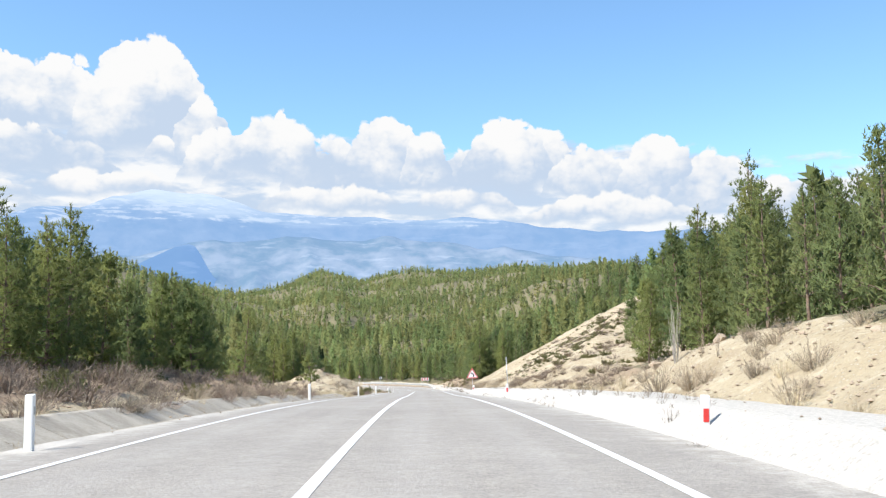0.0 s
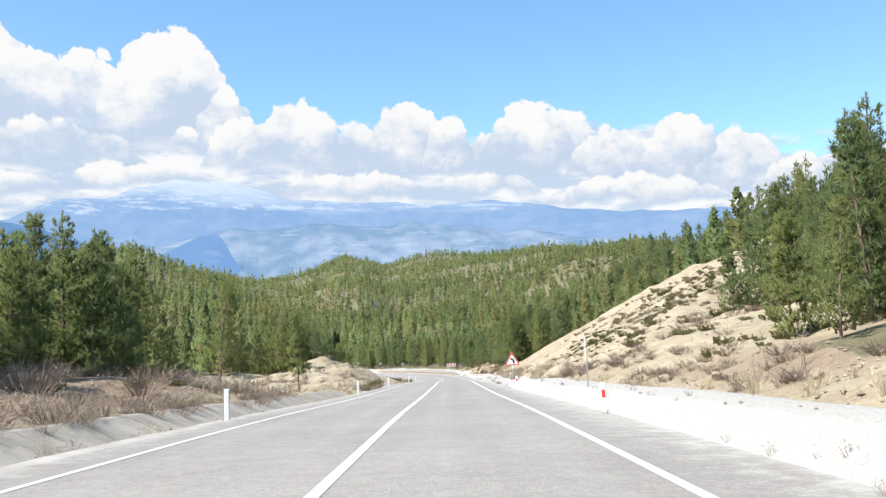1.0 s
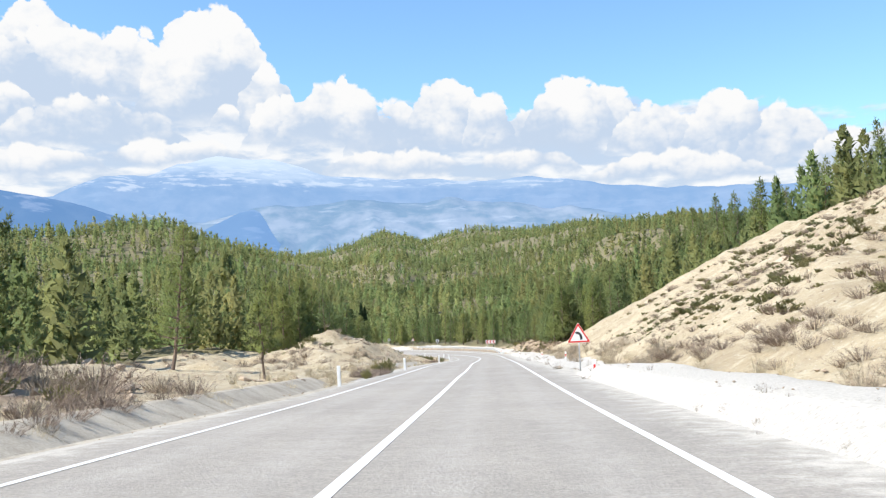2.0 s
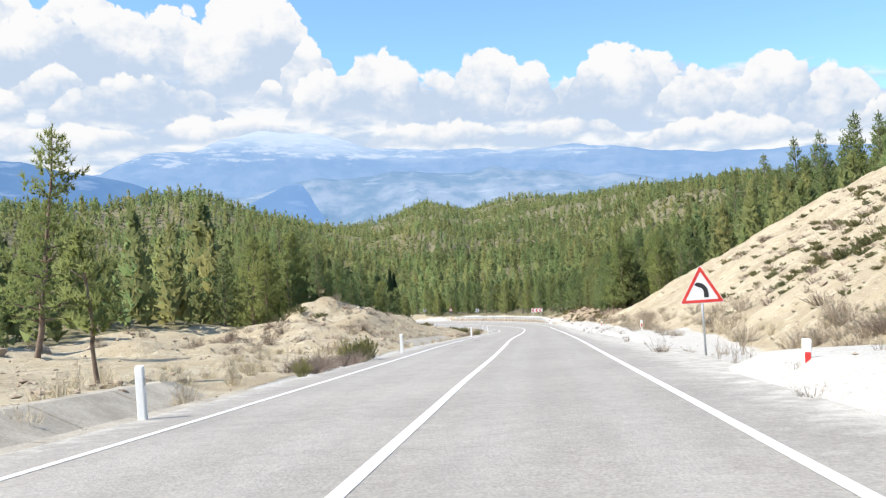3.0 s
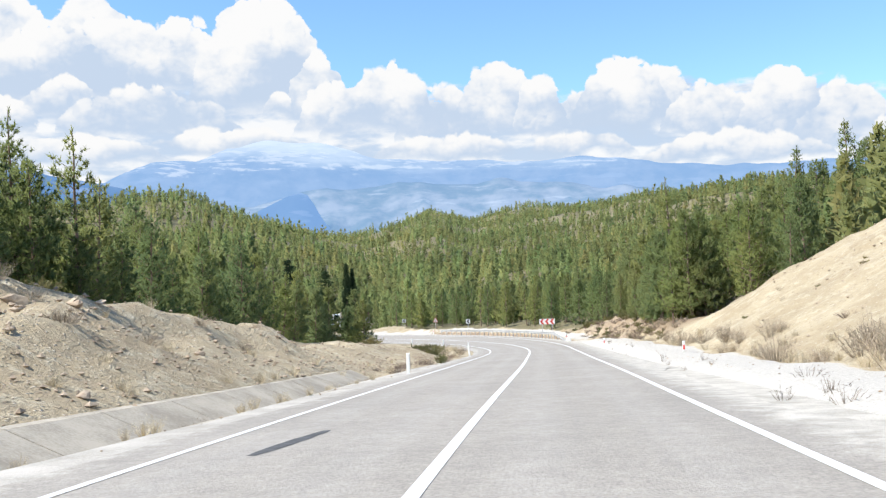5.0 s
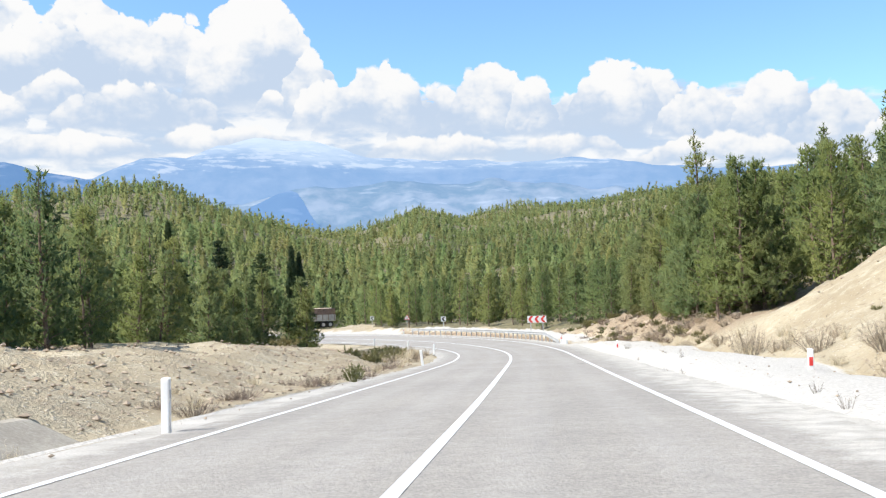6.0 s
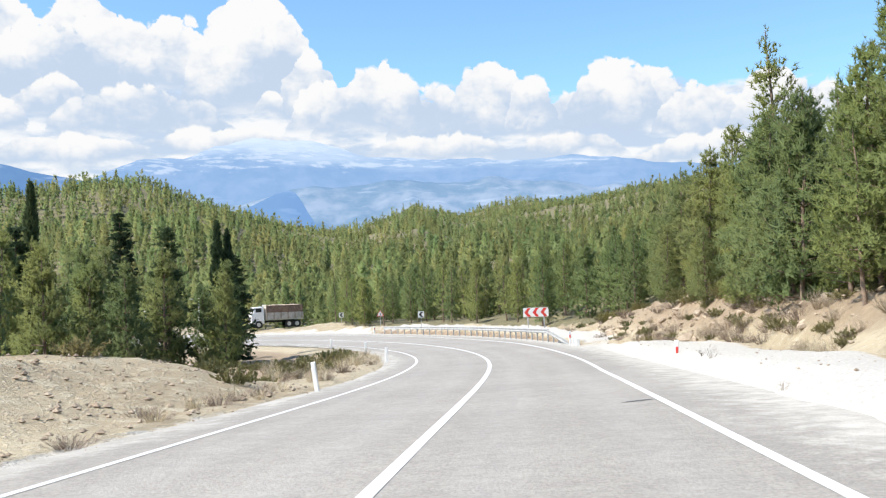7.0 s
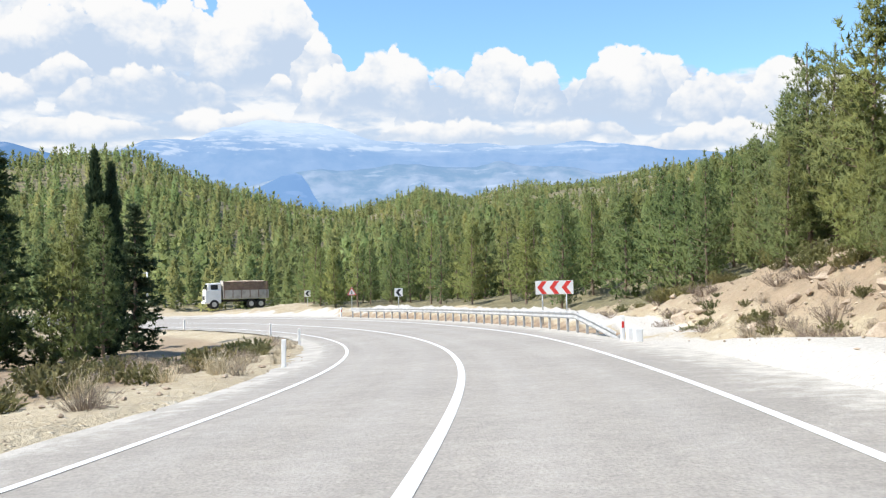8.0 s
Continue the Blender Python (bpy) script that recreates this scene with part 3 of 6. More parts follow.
def build_ground():
    side = spread(32, 0.62, 4700, 1.10)
    xs = np.concatenate([-side[:0:-1], side])
    ahead = spread(250, 0.85, 4700, 1.06)
    behind = spread(24, 1.5, 600, 1.25)
    ys = np.concatenate([-behind[:0:-1], ahead])
    X, Y = np.meshgrid(xs, ys)
    Z, S, D = land(X, Y)
    # the bed under the paved strip and its shoulders
    halfr = table(S, [0, 85, 92, 196, 212, 260, 420], [5.0, 5.0, 5.3, 5.3, 8.4, 8.6, 8.6])
    halfl = 5.0
    bed = np.where(D > 0, smooth((halfr + 0.2 - D) / 0.6), smooth((halfl + 0.2 + D) / 0.6)) * ((S > -39) & (S < 419))
    Z = Z - 0.22 * bed
    verts = np.stack([X, Y, Z], -1).reshape(-1, 3)
    me = fast_mesh("ground", verts, grid_faces(len(ys), len(xs)), GROUND, smooth_shade=True)
    s, d = S.ravel(), D.ravel()
    x, y = X.ravel(), Y.ravel()
    wood = wooded(x, y) * np.where((s > 56) & (s < 190) & (d > 0), smooth((d - table(s, [60, 95, 110], [20, 26, 34])) / 8), 1.0)
    soil = np.where(d < 0, table(s, [-40, 66, 78, 84, 108, 114, 160, 190, 205, 300], [0.8, 0.8, 0.3, 0.05, 0.05, 0.1, 0.1, 0.15, 0.75, 0.4]) * smooth((-d - 7) / 2.0),
                    table(s, [-40, 40, 48, 60, 70, 178, 184, 215, 240, 270], [0.05, 0.1, 0.6, 0.5, 0.12, 0.05, 0.6, 0.6, 0.3, 0.1]) * smooth((d - 9) / 2))
    gravel = np.where(d > 0, smooth((9.3 - d) / 1.2), smooth((5.6 + d) / 0.6) * table(s, [150, 185], [0.8, 0.35]))
    # darker brown close behind the guard rail, pale gravel colour beyond it
    behind_rail = table(s, [212, 219, 264, 270], [0, 1, 1, 0]) * smooth((d - 5.9) / 0.5)
    gravel = gravel * (1 - behind_rail)
    soil = np.maximum(soil, 1.3 * behind_rail * smooth((7.5 - d) / 0.5))
    gravel = np.maximum(gravel, 0.9 * behind_rail * smooth((d - 7.4) / 0.5) * smooth((10.6 - d) / 1.2))
    lot = smooth((40 - np.hypot(x + 30, y - 312)) / 12)
    col = np.zeros((len(x), 4), np.float32)
    col[:, 0], col[:, 1], col[:, 2], col[:, 3] = soil, wood, np.maximum(gravel, 0.35 * lot), 1
    layer = me.color_attributes.new("zone", "FLOAT_COLOR", "POINT")
    layer.data.foreach_set("color", col.ravel())
    ob = tagged(new("ground", me), "pale sandy roadside ground, cut slopes and wooded hills", "ground", kind="structure")
    return ob


def strip(name, d0, d1, s0, s1, lift, mat, nd=2, step=1.0, wob=0.0, seed=0, edge=None):
    """A band along the road between two offsets (numbers or functions of s)."""
    s = np.arange(s0, s1 + 1e-6, step)
    lo = np.array([d0(v) if callable(d0) else d0 for v in s])
    hi = np.array([d1(v) if callable(d1) else d1 for v in s])
    if wob:
        hi = hi + wob * (fbm(s / 3.0 + seed, s * 0 + seed, 3))
    verts, uvs = [], []
    for k in np.linspace(0, 1, nd):
        d = lo * (1 - k) + hi * k
        x, y, a = at_road(s, d)
        z = zc(s) + bank(s) * np.clip(d, -9, 9) + lift
        verts.append(np.stack([x, y, z], -1))
        shift = 0.0 if edge is None else (4.6 - np.array([edge(v) for v in s])) * smooth((d - 3.6) / 0.8)
        uvs.append(np.stack([d + shift, s], -1))
    V = np.stack(verts, 1).reshape(-1, 3)
    U = np.stack(uvs, 1).reshape(-1, 2)
    f = grid_faces(len(s), nd)
    me = fast_mesh(name, V, f, mat, smooth_shade=True)
    layer = me.uv_layers.new(name="UVMap")
    layer.data.foreach_set("uv", U[np.array([l.vertex_index for l in me.loops])].astype(np.float32).ravel())
    return me


def asphalt_right(s):
    return float(table(s, [-40, 15, 45, 80, 96, 110, 138, 156, 193, 230, 420], [5.3, 5.25, 4.7, 4.85, 4.95, 4.35, 4.1, 4.5, 4.95, 5.6, 5.6]))


build_ground()
tagged(new("road", strip("road", lambda s: float(table(s, [0, 106, 118, 150, 165, 420], [-4.4, -4.4, -4.2, -4.2, -4.4, -4.4])), lambda s: asphalt_right(s) + 0.55, -40, 419, 0.0, ASPHALT, nd=20, wob=0.5, seed=5, edge=asphalt_right)), "worn light grey asphalt two-lane road", "road", kind="structure")
tagged(new("shoulder_right", strip("shoulder_right", lambda s: asphalt_right(s) - 0.25, lambda s: float(table(s, [198, 208, 262, 270], [5.7, 6.15, 6.15, 7.2])), -40, 419, -0.02, GRAVEL, nd=6, wob=0.7, seed=3)),
       "wide shoulder of white gravel beside the road", "shoulder", kind="structure")
tagged(new("shoulder_left", strip("shoulder_left", lambda s: -3.8, lambda s: float(table(s, [0, 60, 99, 107, 118, 128, 160, 195, 215, 260, 420], [-4.9, -4.7, -4.15, -5.0, -5.1, -4.8, -4.9, -4.75, -5.35, -4.8, -4.8])), -40, 419, -0.02, VERGE, nd=3, wob=0.25, seed=9)),
       "narrow shoulder of white gravel beside the road", "shoulder", kind="structure")
def line_right(s):
    return float(table(s, [0, 90, 150, 186, 205, 221, 260], [3.5, 3.5, 3.5, 3.41, 3.71, 4.12, 4.31]))


def line_left(s):
    return float(table(s, [0, 60, 120, 160, 190, 215, 240], [-3.43, -3.36, -3.3, -3.51, -3.27, -3.39, -3.46]))


for nm, at, w in (("centre_line", lambda s: float(table(s, [86, 96, 108, 118], [0, 0.08, 0.08, 0])), 0.145), ("edge_line_right", line_right, 0.135), ("edge_line_left", line_left, 0.12)):
    tagged(new(nm, strip(nm, lambda s, at=at, w=w: at(s) - w / 2, lambda s, at=at, w=w: at(s) + w / 2, -40, 419, 0.006, PAINT)),
           "solid white painted road line", "road marking", kind="structure")


def mountains(name, rows, dist, depth, mat, seed, rough, label):
    """A range as a mesh: bearing and elevation in degrees from the road."""
    az = np.arange(-48, 58, 0.36)
    el = np.interp(az, [r[0] for r in rows], [r[1] for r in rows])
    crest = dist * np.tan(np.radians(el)) + fbm(az * 0.55 + seed, az * 0 + seed, 5) * rough
    n = 26
    verts = []
    for i in range(n):
        u = i / (n - 1)
        r = dist - depth * (1 - u)
        h = -60 + (crest + 60) * (u ** 0.9) + fbm(az * 0.9 + seed, np.full_like(az, u * 7 + seed), 5) * rough * 1.6 * math.sin(math.pi * u)
        verts.append(np.stack([-np.sin(np.radians(az)) * r, np.cos(np.radians(az)) * r, h], -1))
    verts.append(np.stack([-np.sin(np.radians(az)) * (dist + 60), np.cos(np.radians(az)) * (dist + 60), crest - 200], -1))
    me = fast_mesh(name, np.concatenate(verts), grid_faces(n + 1, len(az)), mat, smooth_shade=True)
    return tagged(new(name, me), label, "mountain range", kind="structure")


# each range carries its blue haze as glow in its own material
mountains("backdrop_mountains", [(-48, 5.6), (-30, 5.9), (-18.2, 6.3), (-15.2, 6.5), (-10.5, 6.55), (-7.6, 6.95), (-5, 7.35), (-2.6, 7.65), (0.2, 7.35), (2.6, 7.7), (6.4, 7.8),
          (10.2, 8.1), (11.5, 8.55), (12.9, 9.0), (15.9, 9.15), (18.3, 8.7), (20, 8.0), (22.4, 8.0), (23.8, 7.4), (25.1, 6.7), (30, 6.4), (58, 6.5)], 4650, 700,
          haze_glow_mat("far mountains", (0.10, 0.14, 0.16), (0.34, 0.33, 0.30), (0.17, 0.29, 0.495), 0.84, (560, 800)), 3, 18, "mountain range with painted blue haze and snow streaks below clouds")
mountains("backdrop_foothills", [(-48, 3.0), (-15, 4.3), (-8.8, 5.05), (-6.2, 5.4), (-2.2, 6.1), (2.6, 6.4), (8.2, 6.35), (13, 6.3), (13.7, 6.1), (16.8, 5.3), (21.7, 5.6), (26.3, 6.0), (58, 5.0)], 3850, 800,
          haze_glow_mat("foothills", (0.10, 0.14, 0.12), (0.42, 0.40, 0.36), (0.155, 0.275, 0.475), 0.68), 11, 26, "foothills with pale fields and painted blue haze")
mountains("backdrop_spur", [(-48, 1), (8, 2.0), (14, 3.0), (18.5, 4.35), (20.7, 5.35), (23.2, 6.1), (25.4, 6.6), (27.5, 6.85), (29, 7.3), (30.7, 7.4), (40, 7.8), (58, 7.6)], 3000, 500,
          haze_glow_mat("mountain spur", (0.06, 0.10, 0.10), (0.16, 0.20, 0.18), (0.095, 0.20, 0.41), 0.78), 21, 8, "wooded mountain spur with painted dark blue haze")
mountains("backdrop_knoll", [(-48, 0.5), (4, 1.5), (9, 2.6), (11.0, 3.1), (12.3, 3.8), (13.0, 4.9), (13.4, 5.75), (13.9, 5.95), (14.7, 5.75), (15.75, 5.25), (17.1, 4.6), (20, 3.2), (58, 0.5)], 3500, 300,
          haze_glow_mat("wooded knoll", (0.05, 0.08, 0.08), (0.12, 0.16, 0.14), (0.135, 0.25, 0.46), 0.9), 31, 5, "wooded knoll with painted dark blue haze")


# ---------------------------------------------------------------- plants
def blades(rng, at, out, length, width, spread_=0.6, per=5):
    """Sprigs: at each place a few narrow pointed blades, roughly along out."""
    n = len(at)
    P = np.repeat(at, per, 0)
    D = np.repeat(out, per, 0) + rng.normal(0, spread_, (n * per, 3))
    D /= np.linalg.norm(D, axis=1)[:, None] + 1e-9
    L = np.repeat(np.broadcast_to(length, n), per) * rng.uniform(0.7, 1.25, n * per)
    side = np.cross(D, rng.normal(0, 1, (n * per, 3)))
    side /= np.linalg.norm(side, axis=1)[:, None] + 1e-9
    W = np.repeat(np.broadcast_to(width, n), per) * rng.uniform(0.7, 1.3, n * per)
    base = P - D * (L * 0.3)[:, None]
    V = np.stack([base - side * W[:, None] * 0.5, base + side * W[:, None] * 0.5, P + D * (L * 0.7)[:, None]], 1).reshape(-1, 3)
    return V, np.arange(n * per * 3).reshape(-1, 3)


def tube(path, radii, sides=6):
    path = np.asarray(path, float)
    V = []
    for i, (p, r) in enumerate(zip(path, radii)):
        t = path[min(i + 1, len(path) - 1)] - path[max(i - 1, 0)]
        t /= np.linalg.norm(t) + 1e-9
        a = np.cross(t, (0.31, 0.95, 0.05))
        a /= np.linalg.norm(a) + 1e-9
        b = np.cross(t, a)
        ang = np.linspace(0, 2 * np.pi, sides, endpoint=False)
        V.append(p + r * (np.cos(ang)[:, None] * a + np.sin(ang)[:, None] * b))
    V = np.concatenate(V)
    F = []
    for i in range(len(path) - 1):
        for j in range(sides):
            F.append((i * sides + j, i * sides + (j + 1) % sides, (i + 1) * sides + (j + 1) % sides, (i + 1) * sides + j))
    return V, np.array(F)


def join(parts):
    V, F, o = [], [], 0
    for v, f in parts:
        V.append(v)
        F.append(f + o)
        o += len(v)
    return np.concatenate(V), np.concatenate(F)


def puffs(rng, at, out, size, per, wide, middle, own=0.35):
    """Soft tufts of needles: blades fanning upwards and outwards from each place; the
    normals follow the tuft's rounding and the crown's."""
    n = len(at)
    P, O, L = np.repeat(at, per, 0), np.repeat(out, per, 0), np.repeat(size, per) * rng.uniform(0.65, 1.25, n * per)
    D = rng.normal(0, 1, (n * per, 3))
    D /= np.linalg.norm(D, axis=1)[:, None] + 1e-9
    D = D * 0.95 + O * 0.7 + (0, 0, 0.35)
    D /= np.linalg.norm(D, axis=1)[:, None] + 1e-9
    side = np.cross(D, rng.normal(0, 1, (n * per, 3)))
    side /= np.linalg.norm(side, axis=1)[:, None] + 1e-9
    W = L * wide * rng.uniform(0.7, 1.3, n * per)
    base = P - D * (L * 0.25)[:, None]
    V = np.stack([base - side * W[:, None] * 0.5, base + side * W[:, None] * 0.5, P + D * (L * 0.75)[:, None]], 1).reshape(-1, 3)
    crown = P - middle
    crown /= np.linalg.norm(crown, axis=1)[:, None] + 1e-9
    N = D * own + crown * 0.8 + (0, 0, 0.35)
    N /= np.linalg.norm(N, axis=1)[:, None] + 1e-9
    return V, np.arange(n * per * 3).reshape(-1, 3), np.repeat(N, 3, 0)


def pine_meshes(seed, h, crown, bare=0.12, dense=1.0, sprig=0.5, bend=0.25, thin_top=0.0, per=4, wide=0.34):
    """Trunk with whorls of limbs that curve upwards, and soft pads of needle tufts along them."""
    rng = np.random.RandomState(seed)
    zs = np.linspace(0, 1, 9)
    wob = np.cumsum(rng.normal(0, bend / 9, (9, 2)), 0)
    spine = np.stack([wob[:, 0], wob[:, 1], zs * h], -1)
    spine[0, :2] = 0
    wood = [tube(spine, 0.012 * h * (1 - zs) ** 0.8 + 0.016, 6)]
    tufts, dirs, sizes = [], [], []
    lop = rng.uniform(0, 6.28)
    z = bare * h + rng.uniform(0, 0.3)
    while z < 0.96 * h:
        u = z / h
        reach = crown * (0.10 + 1.0 * (1 - u) ** 0.85) * (0.7 + 0.3 * min(1, u / 0.2)) * rng.uniform(0.78, 1.15)
        k = rng.randint(5, 8)
        a0 = rng.uniform(0, 6.28)
        c = np.array([np.interp(u, zs, spine[:, 0]), np.interp(u, zs, spine[:, 1]), z])
        for i in range(k):
            if rng.rand() < 0.08 + thin_top * max(0, u - 0.5) * 2:
                continue
            a = a0 + 6.283 * i / k + rng.normal(0, 0.3)
            L = reach * rng.uniform(0.6, 1.15) * (1 + 0.18 * math.cos(a - lop))
            flat = np.array([math.cos(a), math.sin(a), 0.0])
            across = np.array([-math.sin(a), math.cos(a), 0.0])
            rise = rng.uniform(-0.02, 0.22) + 0.5 * u
            curl = rng.uniform(0.15, 0.4)
            end = c + flat * L + np.array((0, 0, (rise + curl) * L))
            if per > 5 and u < 0.6:
                wood.append(tube([c, c + flat * L * 0.55 + np.array((0, 0, rise * L * 0.55)), end], [0.005 * h * (1 - u) + 0.012, 0.010, 0.005], 3))
            elif i % 2 == 0:
                wood.append(tube([c, end], [0.004 * h * (1 - u) + 0.012, 0.005], 3))
            n = max(3, int(dense * (3 + 8.0 * L)))
            f = rng.uniform(0.08, 1.0, n) ** 0.62
            body = 0.10 + 0.17 * L * np.sqrt(np.maximum(0.05, 1 - (2 * f - 1.15) ** 2))
            pts = c + flat * (f * L)[:, None] + np.array((0, 0, 1.0)) * ((rise * f + curl * f * f) * L)[:, None]
            pts = pts + across * (rng.normal(0, 1, n) * body)[:, None] + np.array((0, 0, 1.0)) * (rng.normal(0, 0.5, n) * body)[:, None]
            tufts.append(pts)
            o = flat * 0.55 + (0, 0, 0.55 + 0.3 * u)
            dirs.append(np.tile(o, (n, 1)))
            sizes.append(np.full(n, sprig * rng.uniform(0.85, 1.15)) * (1.0 if u < 0.8 else 0.82))
        z += rng.uniform(0.42, 0.72) * (1.0 if u < 0.7 else 0.75)
    n = 9
    top = spine[-1] + rng.normal(0, 0.05, (n, 3)) + np.linspace(-0.9, 0.05, n)[:, None] * np.array((0, 0, 1.0))
    tufts.append(top)
    dirs.append(np.tile((0, 0, 1.6), (n, 1)))
    sizes.append(np.full(n, sprig * 0.8))
    at, out, size = np.concatenate(tufts), np.concatenate(dirs), np.concatenate(sizes)
    axis = np.stack([np.zeros(len(at)), np.zeros(len(at)), at[:, 2] * 0.75], -1)
    cv, cf, cn = puffs(rng, at, out, size, per, wide, np.repeat(axis, per, 0))
    wv, wf = join(wood)
    return fast_mesh("trunk", wv, wf, BARK, smooth_shade=True), fast_mesh("crown", cv, cf, PINE, normals=cn)


def cypress_meshes(seed, h, r):
    rng = np.random.RandomState(seed)
    n = int(1500 * h / 10)
    u = rng.uniform(0.03, 1, n)
    rad = r * np.minimum(1, u * 7) * (1 - u ** 2.2) ** 0.8 * np.sqrt(rng.uniform(0.25, 1, n)) * (1 + 0.25 * np.sin(u * 40 + rng.uniform(0, 2, n)))
    a = rng.uniform(0, 6.283, n)
    at = np.stack([np.cos(a) * rad, np.sin(a) * rad, u * h], -1)
    out = np.stack([np.cos(a) * 0.35, np.sin(a) * 0.35, np.ones(n)], -1)
    V, F = blades(rng, at, out, 0.5, 0.15, 0.3, 4)
    wv, wf = tube([(0, 0, 0), (0, 0, h * 0.5), (0, 0, h * 0.9)], [0.14, 0.09, 0.03], 7)
    return fast_mesh("trunk", wv, wf, BARK, smooth_shade=True), fast_mesh("crown", V, F, CYPRESS)


def dark_fir_meshes(seed, h, r):
    """An old dark conifer with drooping tiers."""
    rng = np.random.RandomState(seed)
    wood = [tube([(0, 0, 0), (0.05, 0, h * 0.5), (0, 0.05, h)], [0.2, 0.12, 0.02], 7)]
    tufts, dirs = [], []
    z = 0.06 * h
    while z < h * 0.98:
        u = z / h
        for i in range(rng.randint(4, 7)):
            a = rng.uniform(0, 6.283)
            L = r * (1 - u) ** 0.8 * rng.uniform(0.5, 1.15) + 0.12
            dr = np.array([math.cos(a), math.sin(a), 0.05 - 0.25 * (1 - u)])
            wood.append(tube([(0, 0, z), tuple(np.array((0, 0, z)) + dr * L)], [0.03, 0.008], 3))
            n = int(5 + 9 * L)
            f = rng.uniform(0.15, 1, n)
            tufts.append(np.array((0, 0, z)) + dr * L * f[:, None] + rng.normal(0, 0.10 + 0.08 * L, (n, 3)) * (1, 1, 0.5))
            dirs.append(np.tile(dr + (0, 0, 0.2), (n, 1)))
        z += rng.uniform(0.28, 0.5)
    at, out = np.concatenate(tufts), np.concatenate(dirs)
    V, F = blades(rng, at, out, 0.42, 0.13, 0.5, 5)
    wv, wf = join(wood)
    return fast_mesh("trunk", wv, wf, BARK, smooth_shade=True), fast_mesh("crown", V, F, CYPRESS)


def thing(name, label, category, group=""):
    return tagged(new(name), label, category, group)


def part(name, me, parent, label=""):
    ob = new(name, me)
    ob.parent = parent
    if label:
        ob["label"] = label
    return ob


def plant(name, meshes, label, category, group):
    t = thing(name, label, category, group)
    for me in meshes:
        part(me.name.split(".")[0], me, t)
    return t


def ground_at(x, y):
    return float(land(np.array([x]), np.array([y]))[0][0])


rngT = np.random.RandomState(42)
SHAPES = [(11.5, 2.5, 0.05, 1.0, 0.25), (12.5, 2.6, 0.07, 0.95, 0.4), (10.5, 2.8, 0.04, 1.05, 0.1), (9.5, 2.5, 0.05, 1.1, 0.15), (12, 3.0, 0.04, 1.0, 0.3), (8.5, 2.5, 0.03, 1.15, 0.1), (7, 2.2, 0.03, 1.15, 0.05), (9.5, 2.1, 0.16, 0.6, 0.3), (4.1, 1.15, 0.28, 0.75, 0.1), (10.2, 2.6, 0.14, 0.62, 0.35)]
TALL = [pine_meshes(11 + i, h, c, b, dn * 0.72, 0.50, 0.5, tt, 3, 0.25) for i, (h, c, b, dn, tt) in enumerate(SHAPES)]
FINE = [pine_meshes(11 + i, h, c, b, dn * 1.0, 0.40, 0.5, tt, 8, 0.15) for i, (h, c, b, dn, tt) in enumerate(SHAPES)]


def put_pine(kind, x, y, scale, turn, label="mature green pine with an open irregular crown", z=None, fine=False):
    z = ground_at(x, y) if z is None else z
    m = pose(x, y, z - 0.1, rngT.normal(0, 1.5), rngT.normal(0, 1.5), turn)
    t = plant("pine_tree", (FINE if fine else TALL)[kind], label, "pine tree", "roadside pines")
    t.matrix_world = m @ Matrix.Diagonal((scale, scale, scale, 1))
    return t


def scatter(n, box, rng, gap, test, taken):
    """Places at least gap apart in a box that pass a test."""
    x0, y0, x1, y1 = box
    X, Y = rng.uniform(x0, x1, n), rng.uniform(y0, y1, n)
    ok = test(X, Y)
    out = []
    cell = {}
    for p in taken:
        cell.setdefault((int(p[0] // gap), int(p[1] // gap)), []).append(p)
    for x, y in zip(X[ok], Y[ok]):
        c = (int(x // gap), int(y // gap))
        if any((x - q[0]) ** 2 + (y - q[1]) ** 2 < gap * gap for i in (-1, 0, 1) for j in (-1, 0, 1) for q in cell.get((c[0] + i, c[1] + j), ())):
            continue
        cell.setdefault(c, []).append((x, y))
        out.append((x, y))
    return out


def near_belt(X, Y):
    s, d = to_road(X, Y)
    return wooded(X, Y) & (np.abs(d) < 36) & (s < 300) & (s > 5)


